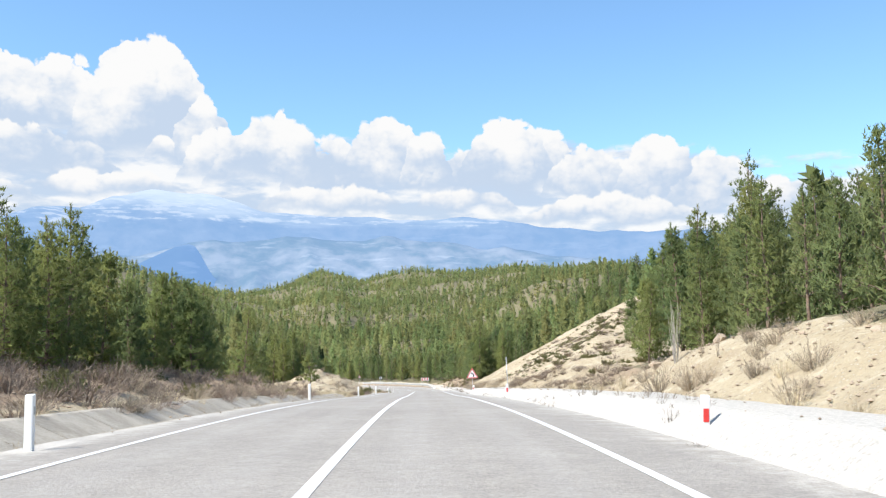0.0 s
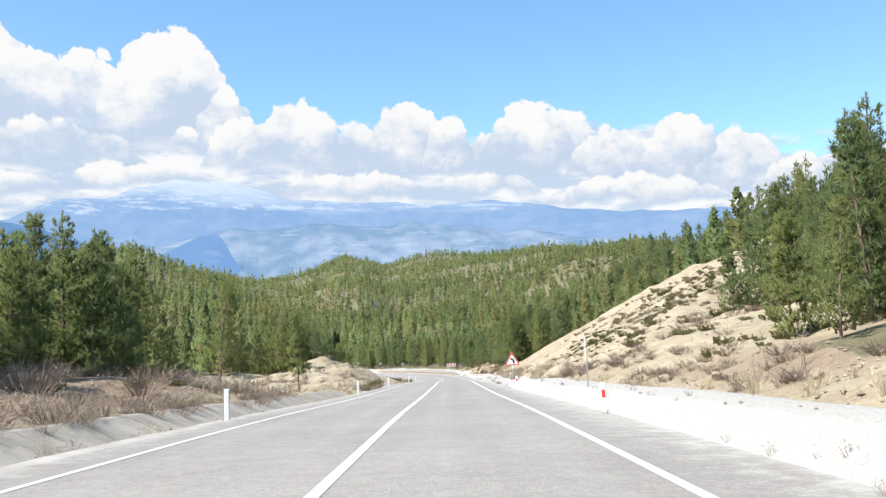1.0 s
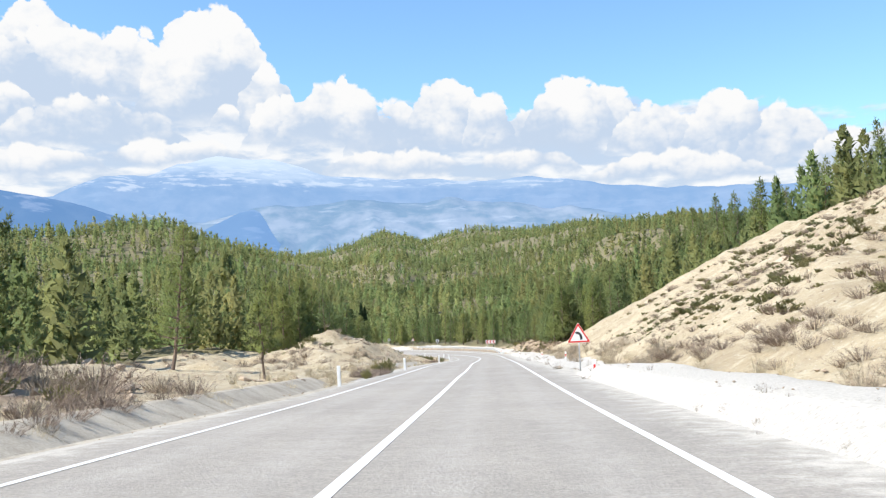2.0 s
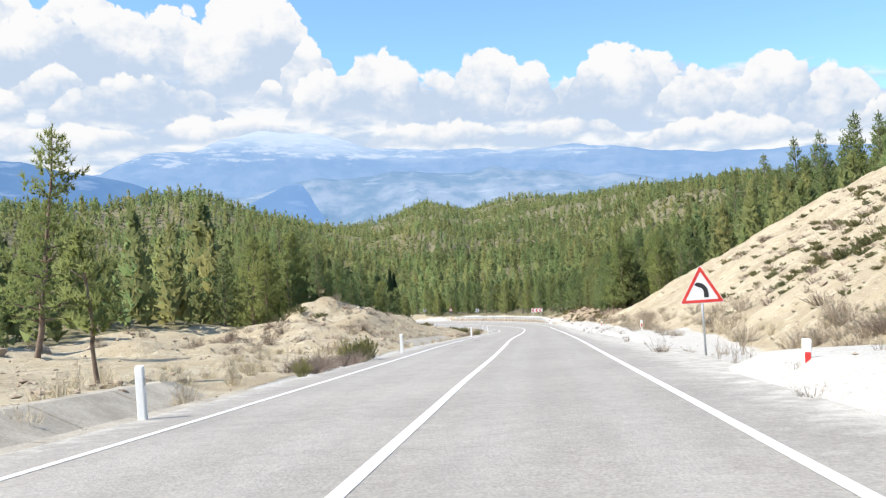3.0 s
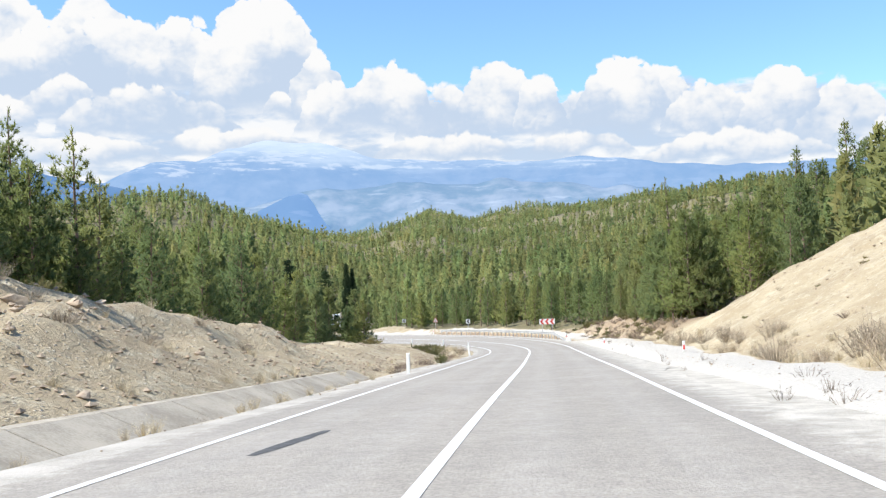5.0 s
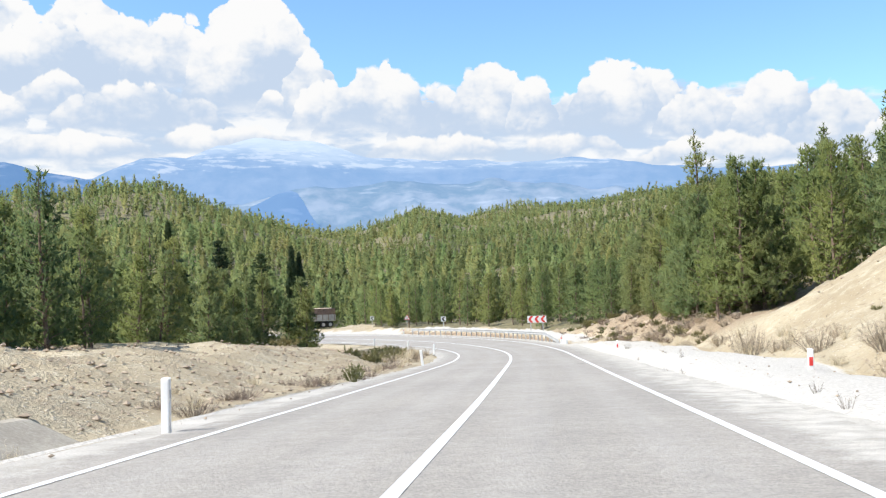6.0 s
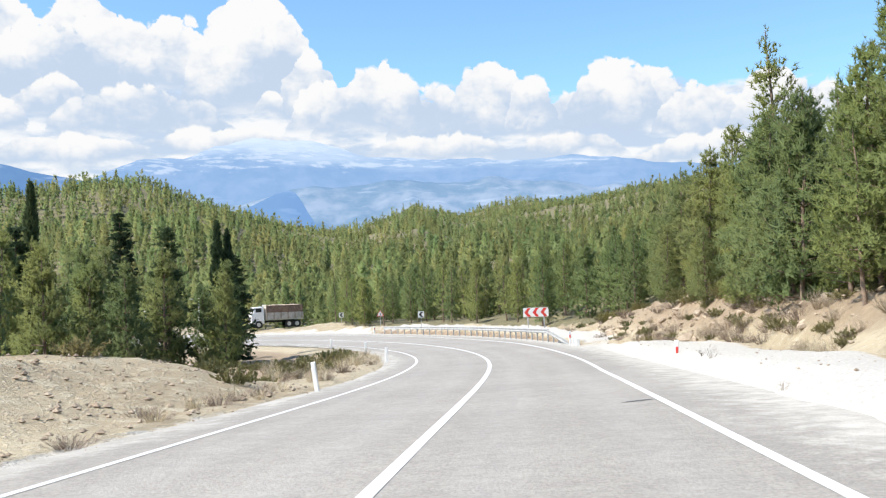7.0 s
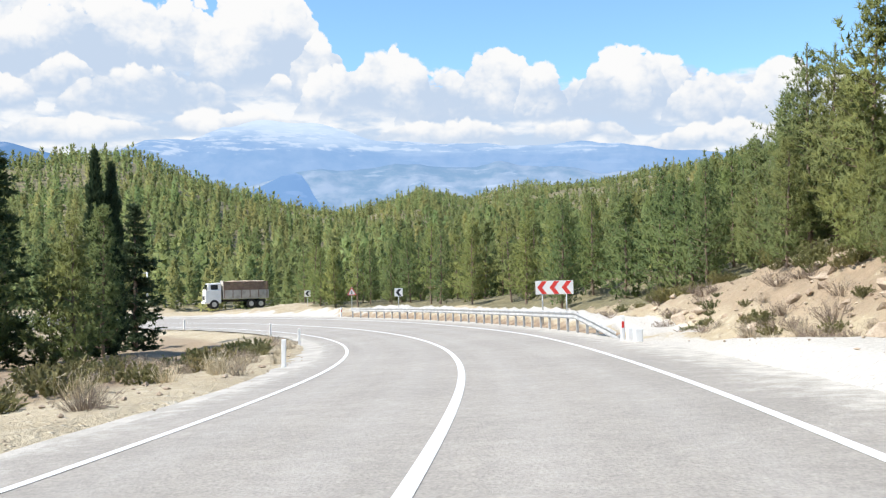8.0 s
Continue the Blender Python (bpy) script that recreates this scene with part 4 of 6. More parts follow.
# tall pines that stand out, then the belts beside the road
HERO = [(14.2, 207, 1, 1.02), (17.5, 214, 4, 0.8), (11.4, 187.5, 7, 0.6),
        (19.4, 50.9, 1, 0.86), (19.5, 62.3, 4, 0.86), (17.2, 57, 3, 0.85), (17.0, 64.5, 6, 0.85), (18.2, 47, 4, 0.72), (22.5, 46.5, 1, 0.62), (22.5, 56, 0, 0.8), (16.5, 43, 2, 0.6),
        (-9.4, 89.0, 8, 1.0), (-18.6, 102.7, 9, 0.93), (21.5, 68, 2, 0.82), (23.5, 64, 4, 0.8), (25, 72, 0, 0.72), (20.6, 85, 6, 0.62), (22.6, 83, 2, 0.78), (24.2, 79.5, 4, 0.68), (25.6, 88, 0, 0.82), (27.2, 84, 3, 0.95), (29, 92, 1, 0.8), (31, 87, 2, 0.9), (26.6, 76, 2, 0.85), (23.4, 88.5, 5, 0.75), (-14.9, 137.4, 7, 0.56), (-13.0, 26.0, 7, 0.78), (-17.2, 148, 7, 0.9), (-18.8, 146, 1, 0.74), (-19.9, 144.6, 7, 0.9), (-19.2, 137.5, 3, 0.70), (-18.8, 143, 2, 0.72), (-22.5, 166, 4, 0.8), (-14.6, 64, 5, 0.76), (-16.4, 69, 2, 0.74), (-24, 158, 0, 0.75),
        (-24.2, 222, 3, 0.95), (-20.4, 223.5, 5, 0.82), (-22.5, 226, 6, 0.9), (-27, 218, 2, 0.85), (-23, 213, 5, 0.85), (-26, 213.5, 3, 0.9), (-29, 222, 4, 0.8), (-22, 206, 6, 0.95), (-25, 203, 2, 0.8), (-21, 200, 5, 0.8), (-29, 213, 4, 0.75), (-23, 232, 2, 0.8), (-28, 231, 0, 0.8)]


LONE = len(HERO)


def bank_height(s, d):
    """Height of the pines on the rocky bank outside the bend."""
    return float(table(s - 1.3 * (d - 12), [186, 192, 196, 200, 205, 208, 213, 218, 224, 234, 246], [8.8, 7.9, 7.6, 7.8, 8.3, 8.5, 8.2, 6.8, 6.5, 7.2, 7.8]))


rngH = np.random.RandomState(8)
for s0, s1, step, d0, d1, lo, hi in ((186, 203, 2.3, 11.5, 12.8, 0, 0), (187, 236, 2.3, 13.8, 15.4, 0, 0), (189, 240, 2.7, 17.0, 19.4, 0, 0), (196, 244, 3.0, 21, 24, 0, 0),
                                     (190, 216, 2.4, 11.7, 13.2, 0.34, 0.48), (140, 184, 2.7, -18.6, -17.2, 0.5, 0.68), (137, 184, 3.0, -22.5, -20.4, 0.6, 0.8), (20, 77, 2.9, -16.4, -14.8, 0.5, 0.72), (16, 78, 3.0, -20, -18, 0.6, 0.8)):
    for s in np.arange(s0, s1, step):
        x, y, _ = at_road(s + rngH.uniform(-0.8, 0.8), rngH.uniform(min(d0, d1), max(d0, d1)))
        kind = int(rngH.randint(2, 8 if rngH.rand() < 0.5 else 7))
        sc = rngH.uniform(lo, hi) * float(table(s, [22, 52], [0.68, 1.0])) if lo > 0 else bank_height(s, d0) * rngH.uniform(0.82, 1.02) / SHAPES[kind][0]
        HERO.append((float(x), float(y), kind, sc))
for n, (x, y, kind, sc) in enumerate(HERO):
    put_pine(kind, x, y, sc, rngT.uniform(0, 360), fine=n < LONE or (186 < y < 226 and 0 < x < 15.6) or (y < 78 and -17 < x < 0))
# old tall pines on the rise outside the bend: place, kind, height of the tip
OLD = [(50, 242, 1, 20.7), (50, 264, 1, 20.6), (50, 226, 1, 19.4), (50, 212, 0, 20.3), (50.5, 202, 1, 18.5), (50, 297, 1, 21.0), (52, 236, 4, 18.2), (53, 247, 4, 18.0), (52.5, 258, 0, 18.0), (51.5, 220, 4, 17.6),
       (53.5, 208, 4, 18.2), (54, 271, 4, 18.2), (52, 284, 0, 17.2), (55, 230, 0, 18.4), (55, 215, 2, 18.0), (54, 196, 4, 18.4), (49, 232, 2, 15.8), (48.5, 250, 2, 15.8), (47.5, 217, 2, 15.2), (48.5, 206, 3, 15.4), (48, 275, 2, 16.0),
       (50, 182, 1, 18.8), (50, 172.5, 0, 19.0), (42, 157, 1, 15.7), (42.5, 150, 4, 16.0), (42, 140, 1, 17.0), (42, 134, 0, 16.6), (42, 128, 1, 17.8), (45, 165, 2, 15.6), (45, 145, 2, 15.8), (44, 153, 5, 14.8)]
for x, y, kind, top in OLD:
    put_pine(kind, x, y, (top - ground_at(x, y)) / SHAPES[kind][0], rngT.uniform(0, 360), "tall old pine on the wooded rise")
NEAR = scatter(16000, (-90, 8, 70, 345), rngT, 2.9, near_belt, [(h[0], h[1]) for h in HERO + OLD])
NEAR_S, NEAR_D = to_road([q[0] for q in NEAR], [q[1] for q in NEAR])
NEAR_COUNT = 298 - len(HERO) - len(OLD)
FRONT = NEAR_D - np.where(NEAR_D > 0, 0, 2 * NEAR_D)
ORDER = np.argsort(FRONT + 0.02 * np.abs(NEAR_S - 150))
for n, i in enumerate(ORDER[:NEAR_COUNT]):
    x, y = NEAR[i]
    tall = float(table(NEAR_S[i], [90, 104, 180, 190, 212, 222], [0.62, 0.68, 0.7, 1.0, 1.0, 0.72]) if NEAR_D[i] > 0 else table(NEAR_S[i], [70, 80, 145, 155, 180, 192], [0.7, 0.88, 0.86, 0.95, 0.9, 0.74]))
    kind = int(rngT.randint(8))
    sc = tall * rngT.uniform(0.68, 1.0)
    if NEAR_D[i] > 0 and 185 < NEAR_S[i] < 280:
        sc = bank_height(NEAR_S[i], NEAR_D[i]) * rngT.uniform(0.8, 1.0) / SHAPES[kind][0]
    put_pine(kind, x, y, sc, rngT.uniform(0, 360))
BELT_REST = [NEAR[i] for i in ORDER[NEAR_COUNT:]]
for i, (x, y, h) in enumerate([(-24.4, 234, 12.0), (-23.8, 234.8, 11.3), (-32, 218.6, 13.4)]):
    t = plant("cypress_tree", cypress_meshes(70 + i, h, 0.8), "slender dark green cypress among pines", "cypress tree", "cypresses")
    t.matrix_world = pose(x, y, ground_at(x, y) - 0.1, 0, 0, 40 * i)
for i, (x, y, h, r) in enumerate([(-25.1, 240.8, 9.9, 2.3), (-25.3, 225.5, 11, 2.4), (-31.4, 231, 13.2, 2.6), (-27, 208, 9.5, 2.2)]):
    t = plant("conifer_tree", dark_fir_meshes(80 + i, h, r), "dark green conifer with drooping branches", "conifer tree", "dark conifers")
    t.matrix_world = pose(x, y, ground_at(x, y) - 0.1, 0, 0, 70 * i)


# the far woods: many simple trees in one object
def far_tree(rng, n, length, slim):
    """A small pine one unit high, of n tufts."""
    u = rng.uniform(0, 1, n) ** 0.85 * 0.9 + 0.08
    a = rng.uniform(0, 6.283, n)
    tier = 0.8 + 0.2 * np.sin(u * 34 + 2 * np.sin(a))
    r = slim * (1 - u) ** 0.7 * tier * rng.uniform(0.35, 1.0, n) + 0.006
    at = np.stack([np.cos(a) * r, np.sin(a) * r, u], -1)
    out = np.stack([np.cos(a), np.sin(a), rng.uniform(0.2, 0.9, n) + 0.8 * u], -1)
    V, F, N = puffs(rng, at, out, length * (1.15 - 0.6 * u), 1, 0.55, np.stack([0 * u, 0 * u, u * 0.75], -1), 0.15)
    lead = np.array([(-0.012, 0, 0.86), (0.012, 0.005, 0.86), (0, 0, 1.02)])
    return np.concatenate([V, lead]), np.concatenate([F, [[len(V), len(V) + 1, len(V) + 2]]]), np.concatenate([N, np.tile((0, -0.5, 0.86), (3, 1))])


def far_woods():
    rng = np.random.RandomState(5)
    close = [far_tree(rng, 95, 0.16, 0.24) for _ in range(6)]
    full = [far_tree(rng, 220, 0.115, 0.25) for _ in range(6)]
    middle = [far_tree(rng, 40, 0.225, 0.21) for _ in range(6)]
    slim = [far_tree(rng, 15, 0.33, 0.19) for _ in range(6)]
    pts = []
    for r0, r1, gap, tries in ((60, 330, 5.6, 29000), (330, 620, 6.6, 21000), (620, 1000, 8.0, 19000), (1000, 1750, 10.0, 24000)):
        a = np.radians(rng.uniform(-32, 62 if r0 < 100 else 40, tries))
        r = np.sqrt(rng.uniform(r0 ** 2, r1 ** 2, tries))
        X, Y = HUB[0] - np.sin(a) * r, HUB[1] + np.cos(a) * r
        rd = np.interp(np.degrees(a), RIDGE_A, [q[1] for q in RIDGE])
        sel = (r < rd * 1.04)
        X, Y = X[sel], Y[sel]
        ok = wooded(X, Y) & ~near_belt(X, Y)
        cell, keep = set(), []
        for x, y in zip(X[ok], Y[ok]):
            c = (int(x // (gap * 0.8)), int(y // (gap * 0.8)))
            if c in cell:
                continue
            cell.add(c)
            keep.append((x, y, 20 if math.hypot(x - HUB[0], y - HUB[1]) < 150 else r0))
        pts += keep
    # also the flanks beside the straight road
    X, Y = rng.uniform(-140, 120, 9000), rng.uniform(0, 230, 9000)
    s, d = to_road(X, Y)
    ok = wooded(X, Y) & (np.abs(d) >= 36) & (np.abs(d) < 80)
    cell = set()
    for x, y in zip(X[ok], Y[ok]):
        c = (int(x // 4.8), int(y // 4.8))
        if c not in cell:
            cell.add(c)
            pts.append((x, y, 20 if abs(x) < 62 else 60))
    pts += [(x, y, 20) for x, y in BELT_REST]
    pts = np.array(pts)
    # clearings on the hills
    clear = (fbm(pts[:, 0] / 45, pts[:, 1] / 45, 3) > 0.5) & (pts[:, 2] > 100)
    pts = pts[~clear]
    Z = land(pts[:, 0], pts[:, 1])[0]
    V, F, N, o = [], [], [], 0
    for (x, y, r0), z in zip(pts, Z):
        h = rng.uniform(4.5, 8.0 + 4.5 * rng.rand() ** 2) * (1 if r0 < 1000 else 1.15)
        if 0 < x < 90 and 60 < y < 105:
            h *= 0.8
        if r0 < 30 and y > 215:
            h = min(h, 7.6)
        pv, pf, pn = (full if r0 < 30 else close if r0 < 100 else middle if r0 < 400 else slim)[rng.randint(6)]
        wide = rng.uniform(0.85, 1.25)
        a = rng.uniform(0, 6.283)
        c, s = math.cos(a), math.sin(a)
        q = np.stack([(pv[:, 0] * c - pv[:, 1] * s) * h * wide + x, (pv[:, 0] * s + pv[:, 1] * c) * h * wide + y, pv[:, 2] * h + z - 0.4], -1)
        V.append(q)
        N.append(np.stack([pn[:, 0] * c - pn[:, 1] * s, pn[:, 0] * s + pn[:, 1] * c, pn[:, 2]], -1))
        F.append(pf + o)
        o += len(pv)
    me = fast_mesh("pine_forest", np.concatenate(V), np.concatenate(F), PINE_FAR, normals=np.concatenate(N))
    tagged(new("pine_forest", me), "dense pine forest covering the hillsides", "forest", kind="stuff")
    return len(pts)


PINE_FAR = foliage_mat("pine forest", (0.163, 0.213, 0.114), (0.214, 0.268, 0.126), (0.272, 0.309, 0.117), 0.58, 0.25, 0.17)
far_woods()


# ---------------------------------------------------------------- things along the road
def solid(name, boxes, mat, bevel=0.0):
    """One mesh of boxes: (size, centre, turn in degrees about x, y, z)."""
    bm = bmesh.new()
    for size, at, *turn in boxes:
        m = pose(*at, *(turn[0] if turn else (0, 0, 0))) @ Matrix.Diagonal((*size, 1))
        bmesh.ops.create_cube(bm, size=1.0, matrix=m)
    if bevel:
        bmesh.ops.bevel(bm, geom=bm.edges[:], offset=bevel, segments=2, affect="EDGES", profile=0.6)
    me = bpy.data.meshes.new(name)
    bm.to_mesh(me)
    bm.free()
    me.materials.append(mat)
    return me


def rod(name, a, b, r, mat, sides=10, r2=None):
    a, b = Vector(a), Vector(b)
    bm = bmesh.new()
    m = Matrix.Translation((a + b) / 2) @ (b - a).to_track_quat("Z", "Y").to_matrix().to_4x4()
    bmesh.ops.create_cone(bm, cap_ends=True, segments=sides, radius1=r, radius2=r if r2 is None else r2, depth=(b - a).length, matrix=m)
    me = bpy.data.meshes.new(name)
    bm.to_mesh(me)
    bm.free()
    me.materials.append(mat)
    for p in me.polygons:
        p.use_smooth = len(p.vertices) == 4
    return me


def plate(name, outline, thick, mat, hole=None, y=0.0):
    """A flat plate in the xz plane facing -y, from an outline and, if given, a hole of as many points."""
    bm = bmesh.new()
    n = len(outline)
    if hole:
        lay = []
        for yy in (y, y + thick):
            lay.append([bm.verts.new((p[0], yy, p[1])) for p in outline] + [bm.verts.new((p[0], yy, p[1])) for p in hole])
        for i in range(n):
            j = (i + 1) % n
            bm.faces.new([lay[0][i], lay[0][j], lay[0][n + j], lay[0][n + i]])
            bm.faces.new([lay[1][j], lay[1][i], lay[1][n + i], lay[1][n + j]])
            bm.faces.new([lay[0][j], lay[0][i], lay[1][i], lay[1][j]])
            bm.faces.new([lay[0][n + i], lay[0][n + j], lay[1][n + j], lay[1][n + i]])
    else:
        f = [bm.verts.new((p[0], y, p[1])) for p in outline]
        g = [bm.verts.new((p[0], y + thick, p[1])) for p in outline]
        bm.faces.new(f)
        bm.faces.new(g[::-1])
        for i in range(n):
            j = (i + 1) % n
            bm.faces.new([f[j], f[i], g[i], g[j]])
    bmesh.ops.recalc_face_normals(bm, faces=bm.faces[:])
    me = bpy.data.meshes.new(name)
    bm.to_mesh(me)
    bm.free()
    me.materials.append(mat)
    return me


def road_spot(s, d, lift=0.0):
    x, y, a = at_road(s, d)
    return float(x), float(y), float(zc(s) + bank(s) * np.clip(d, -9, 9)) + lift, math.degrees(float(a))


def post_thing(red):
    t = thing("delineator_post", "white plastic delineator post with a red reflector" if red else "plain white plastic delineator post at the road edge", "delineator post", "delineator posts")
    part("post", solid("post", [((0.13, 0.10, 0.95), (0, 0, 0.355))], WHITE, 0.022), t)
    part("cap", solid("cap", [((0.125, 0.095, 0.03), (0, 0, 0.835), (12, 0, 0))], WHITE, 0.008), t)
    if red:
        part("reflector", solid("reflector", [((0.085, 0.012, 0.20), (0, -0.054, 0.56))], RED, 0.004), t, "red reflector")
    else:
        part("reflector", solid("reflector", [((0.012, 0.05, 0.12), (0.068, 0, 0.62))], STEEL, 0.003), t, "small grey reflector")
    return t


POSTS_R = [(13.4, 5.3), (46.7, 5.35), (81.2, 5.5), (126, 8.0), (158, 7.6), (188.6, 6.0), (212.3, 5.6), (265, 6.5)]
POSTS_L = [(13.2, -4.6), (46.3, -4.5), (80.0, -4.35), (105.2, -4.1), (148.6, -4.35), (184.2, -4.6), (210.4, -5.0), (232, -5.2), (250, -4.7), (274, -4.5)]
for places, red in ((POSTS_R, True), (POSTS_L, False)):
    first = None
    for i, (s, d) in enumerate(places):
        x, y, z, a = road_spot(s, d)
        lean = 7 if (not red and s == 184.2) else rngT.normal(0, 1.0)
        m = pose(x, y, z - (0.18 if red and s < 200 else 0.06), rngT.normal(0, 1.0), -lean, a)
        if first is None:
            first = post_thing(red)
            first.matrix_world = m
        else:
            copy_thing(first, m)


def triangle(side, z0):
    h = side * 0.866
    return [(-side / 2, z0), (side / 2, z0), (0, z0 + h)]


def rounded_triangle(side, z0, r, n=5):
    """Triangle with rounded corners, point up."""
    tri = [Vector(p) for p in triangle(side, z0)]
    out = []
    c = sum(tri, Vector((0, 0))) / 3
    for i, v in enumerate(tri):
        dirc = (c - v).normalized()
        centre = v + dirc * 2 * r
        base = math.atan2(-dirc.y, -dirc.x)
        for j in range(n):
            a = base + (j / (n - 1) - 0.5) * radians(120)
            out.append((centre.x + r * math.cos(a), centre.y + r * math.sin(a)))
    return out


def warning_sign(side, height, label, bend):
    t = thing("warning_sign", label, "road sign")
    z0 = height - side * 0.866
    part("pole", rod("pole", (0, 0.03, -0.8), (0, 0.03, height - 0.15), 0.03, STEEL), t, "grey steel pole")
    part("panel", plate("panel", rounded_triangle(side, z0, 0.035), 0.01, WHITE), t, "white panel")
    inner = rounded_triangle(side * 0.74, z0 + side * 0.866 * 0.088, 0.02)
    part("border", plate("border", rounded_triangle(side * 0.965, z0 + side * 0.012, 0.034), 0.004, RED, hole=inner, y=-0.005), t, "red border")
    if bend:
        # arc of a left-hand bend: a band rising and turning to the left
        pts = []
        for k in range(9):
            a = radians(0 + 90 * k / 8)
            pts.append((side * (-0.085 + 0.185 * math.cos(a)), z0 + side * (0.235 + 0.185 * math.sin(a))))
        left = [(side * 0.16 * 1, z0 + side * 0.13)] + [(p[0] + side * 0.05 * math.cos(radians(90 * k / 8)), p[1] + side * 0.05 * math.sin(radians(90 * k / 8))) for k, p in enumerate(pts)]
        right = [(side * 0.05, z0 + side * 0.13)] + [(p[0] - side * 0.05 * math.cos(radians(90 * k / 8)), p[1] - side * 0.05 * math.sin(radians(90 * k / 8))) for k, p in enumerate(pts)]
        part("bend_symbol", plate("bend_symbol", left + [(side * -0.155, z0 + side * 0.43)] + right[::-1], 0.003, BLACK, y=-0.004), t, "black bend symbol")
    else:
        part("mark", plate("mark", [(-0.04, z0 + 0.12), (0.05, z0 + 0.12), (0.03, z0 + 0.42), (-0.03, z0 + 0.42)], 0.003, BLACK, y=-0.004), t, "black mark")
    part("clamp", solid("clamp", [((0.10, 0.03, 0.05), (0, 0.03, z0 + 0.12)), ((0.10, 0.03, 0.05), (0, 0.03, z0 + 0.4))], STEEL, 0.004), t)
    return t


x, y, z, a = road_spot(93.0, 6.1)
warning_sign(1.22, 2.40, "triangular red-bordered sign warning of a bend", True).matrix_world = pose(x, y, z, 0, -1.2, 0)
x, y, z, a = road_spot(269.8, 10.6)
warning_sign(0.95, 2.5, "triangular red-bordered warning sign by the bend", False).matrix_world = pose(x, y, z, 0, 0, 18)


def chevron_points(x0, w, h, z0):
    """One broad arrow head pointing left."""
    return [(x0, z0 + h / 2), (x0 + w * 0.5, z0 + h), (x0 + w, z0 + h), (x0 + w * 0.5, z0 + h / 2), (x0 + w, z0), (x0 + w * 0.5, z0)]


def chevron_board():
    t = thing("chevron_board", "long white board with three red arrows on two posts", "road sign")
    w, h, z0 = 1.95, 0.70, 1.5
    part("board", solid("board", [((w, 0.03, h), (0, 0, z0 + h / 2))], WHITE, 0.008), t, "white board")
    for i in range(3):
        part("arrow", plate("arrow", chevron_points(-w / 2 + 0.09 + i * 0.63, 0.5, h - 0.04, z0 + 0.02), 0.003, RED, y=-0.019), t, "red arrow")
    for sx in (-0.62, 0.62):
        part("leg", rod("leg", (sx, 0.04, -0.4), (sx, 0.04, z0 + h - 0.1), 0.04, STEEL), t, "grey steel post")
    return t


x, y, z, a = road_spot(229.3, 7.7)
chevron_board().matrix_world = pose(x, y, z, 0, 0, 6)


def arrow_sign():
    t = thing("bend_marker", "small square white sign with a black arrow", "road sign", "bend markers")
    part("pole", rod("pole", (0, 0.02, -0.3), (0, 0.02, 2.2), 0.028, STEEL), t, "grey steel pole")
    part("panel", solid("panel", [((0.66, 0.016, 0.66), (0, 0, 1.95))], WHITE, 0.006), t)
    part("arrow", plate("arrow", chevron_points(-0.24, 0.48, 0.54, 1.68), 0.003, BLACK, y=-0.012), t, "black arrow")
    return t


for i, (s, d, rz) in enumerate([(256.0, 7.3, 14), (280.2, 13.4, 20)]):
    x, y, z, a = road_spot(s, d)
    m = pose(x, y, z, 0, 0, rz)
    if i == 0:
        first = arrow_sign()
        first.matrix_world = m
    else:
        copy_thing(first, m)


def guard_rail(s0, s1, d):
    t = thing("guard_rail", "galvanised steel guard rail with a sloping end", "guard rail")
    step = 1.5
    prof = [(-0.155, 0.0), (-0.11, -0.04), (-0.07, -0.04), (-0.02, 0.025), (0.02, 0.025), (0.07, -0.04), (0.11, -0.04), (0.155, 0.0)]
    n = int((s1 - s0) / step)
    for i in range(n):
        verts, faces = [], []
        for e in (0, 1):
            s = s0 + (i + e) * step + (0.06 if e else 0)
            top = 0.70 if s > s0 + 6 else 0.05 + 0.65 * (s - s0) / 6
            x, y, z, a = road_spot(s, d)
            for th in (0, 0.004):
                for pz, pd in prof:
                    xx, yy, _ = at_road(s, d + pd - th)
                    verts.append((float(xx), float(yy), z + top + pz))
        k = len(prof)
        for j in range(k - 1):
            faces += [(j, j + 1, 2 * k + j + 1, 2 * k + j), (k + j + 1, k + j, 3 * k + j, 3 * k + j + 1)]
        part("rail", fast_mesh("rail", np.array(verts), np.array(faces), RAIL, smooth_shade=True), t)
    for i in range(n + 1):
        s = s0 + i * step
        top = 0.84 if s > s0 + 6 else 0.12 + 0.72 * (s - s0) / 6
        x, y, z, a = road_spot(s, d + 0.09)
        p = part("post", solid("post", [((0.10, 0.07, top + 0.5), (x, y, z + (top - 0.5) / 2), (0, 0, a))], RAIL, 0.006), t)
    return t


guard_rail(213.6, 262.0, 5.75)
for i, s in enumerate((211.9, 211.0)):
    x, y, z, a = road_spot(s, 5.75)
    t = thing("concrete_block", "small white-painted concrete block by the rail end", "concrete block", "rail end blocks")
    part("block", solid("block", [((0.24, 0.28, 0.5), (0, 0, 0.15))], WHITE, 0.03), t)
    t.matrix_world = pose(x, y, z, 0, 0, a)


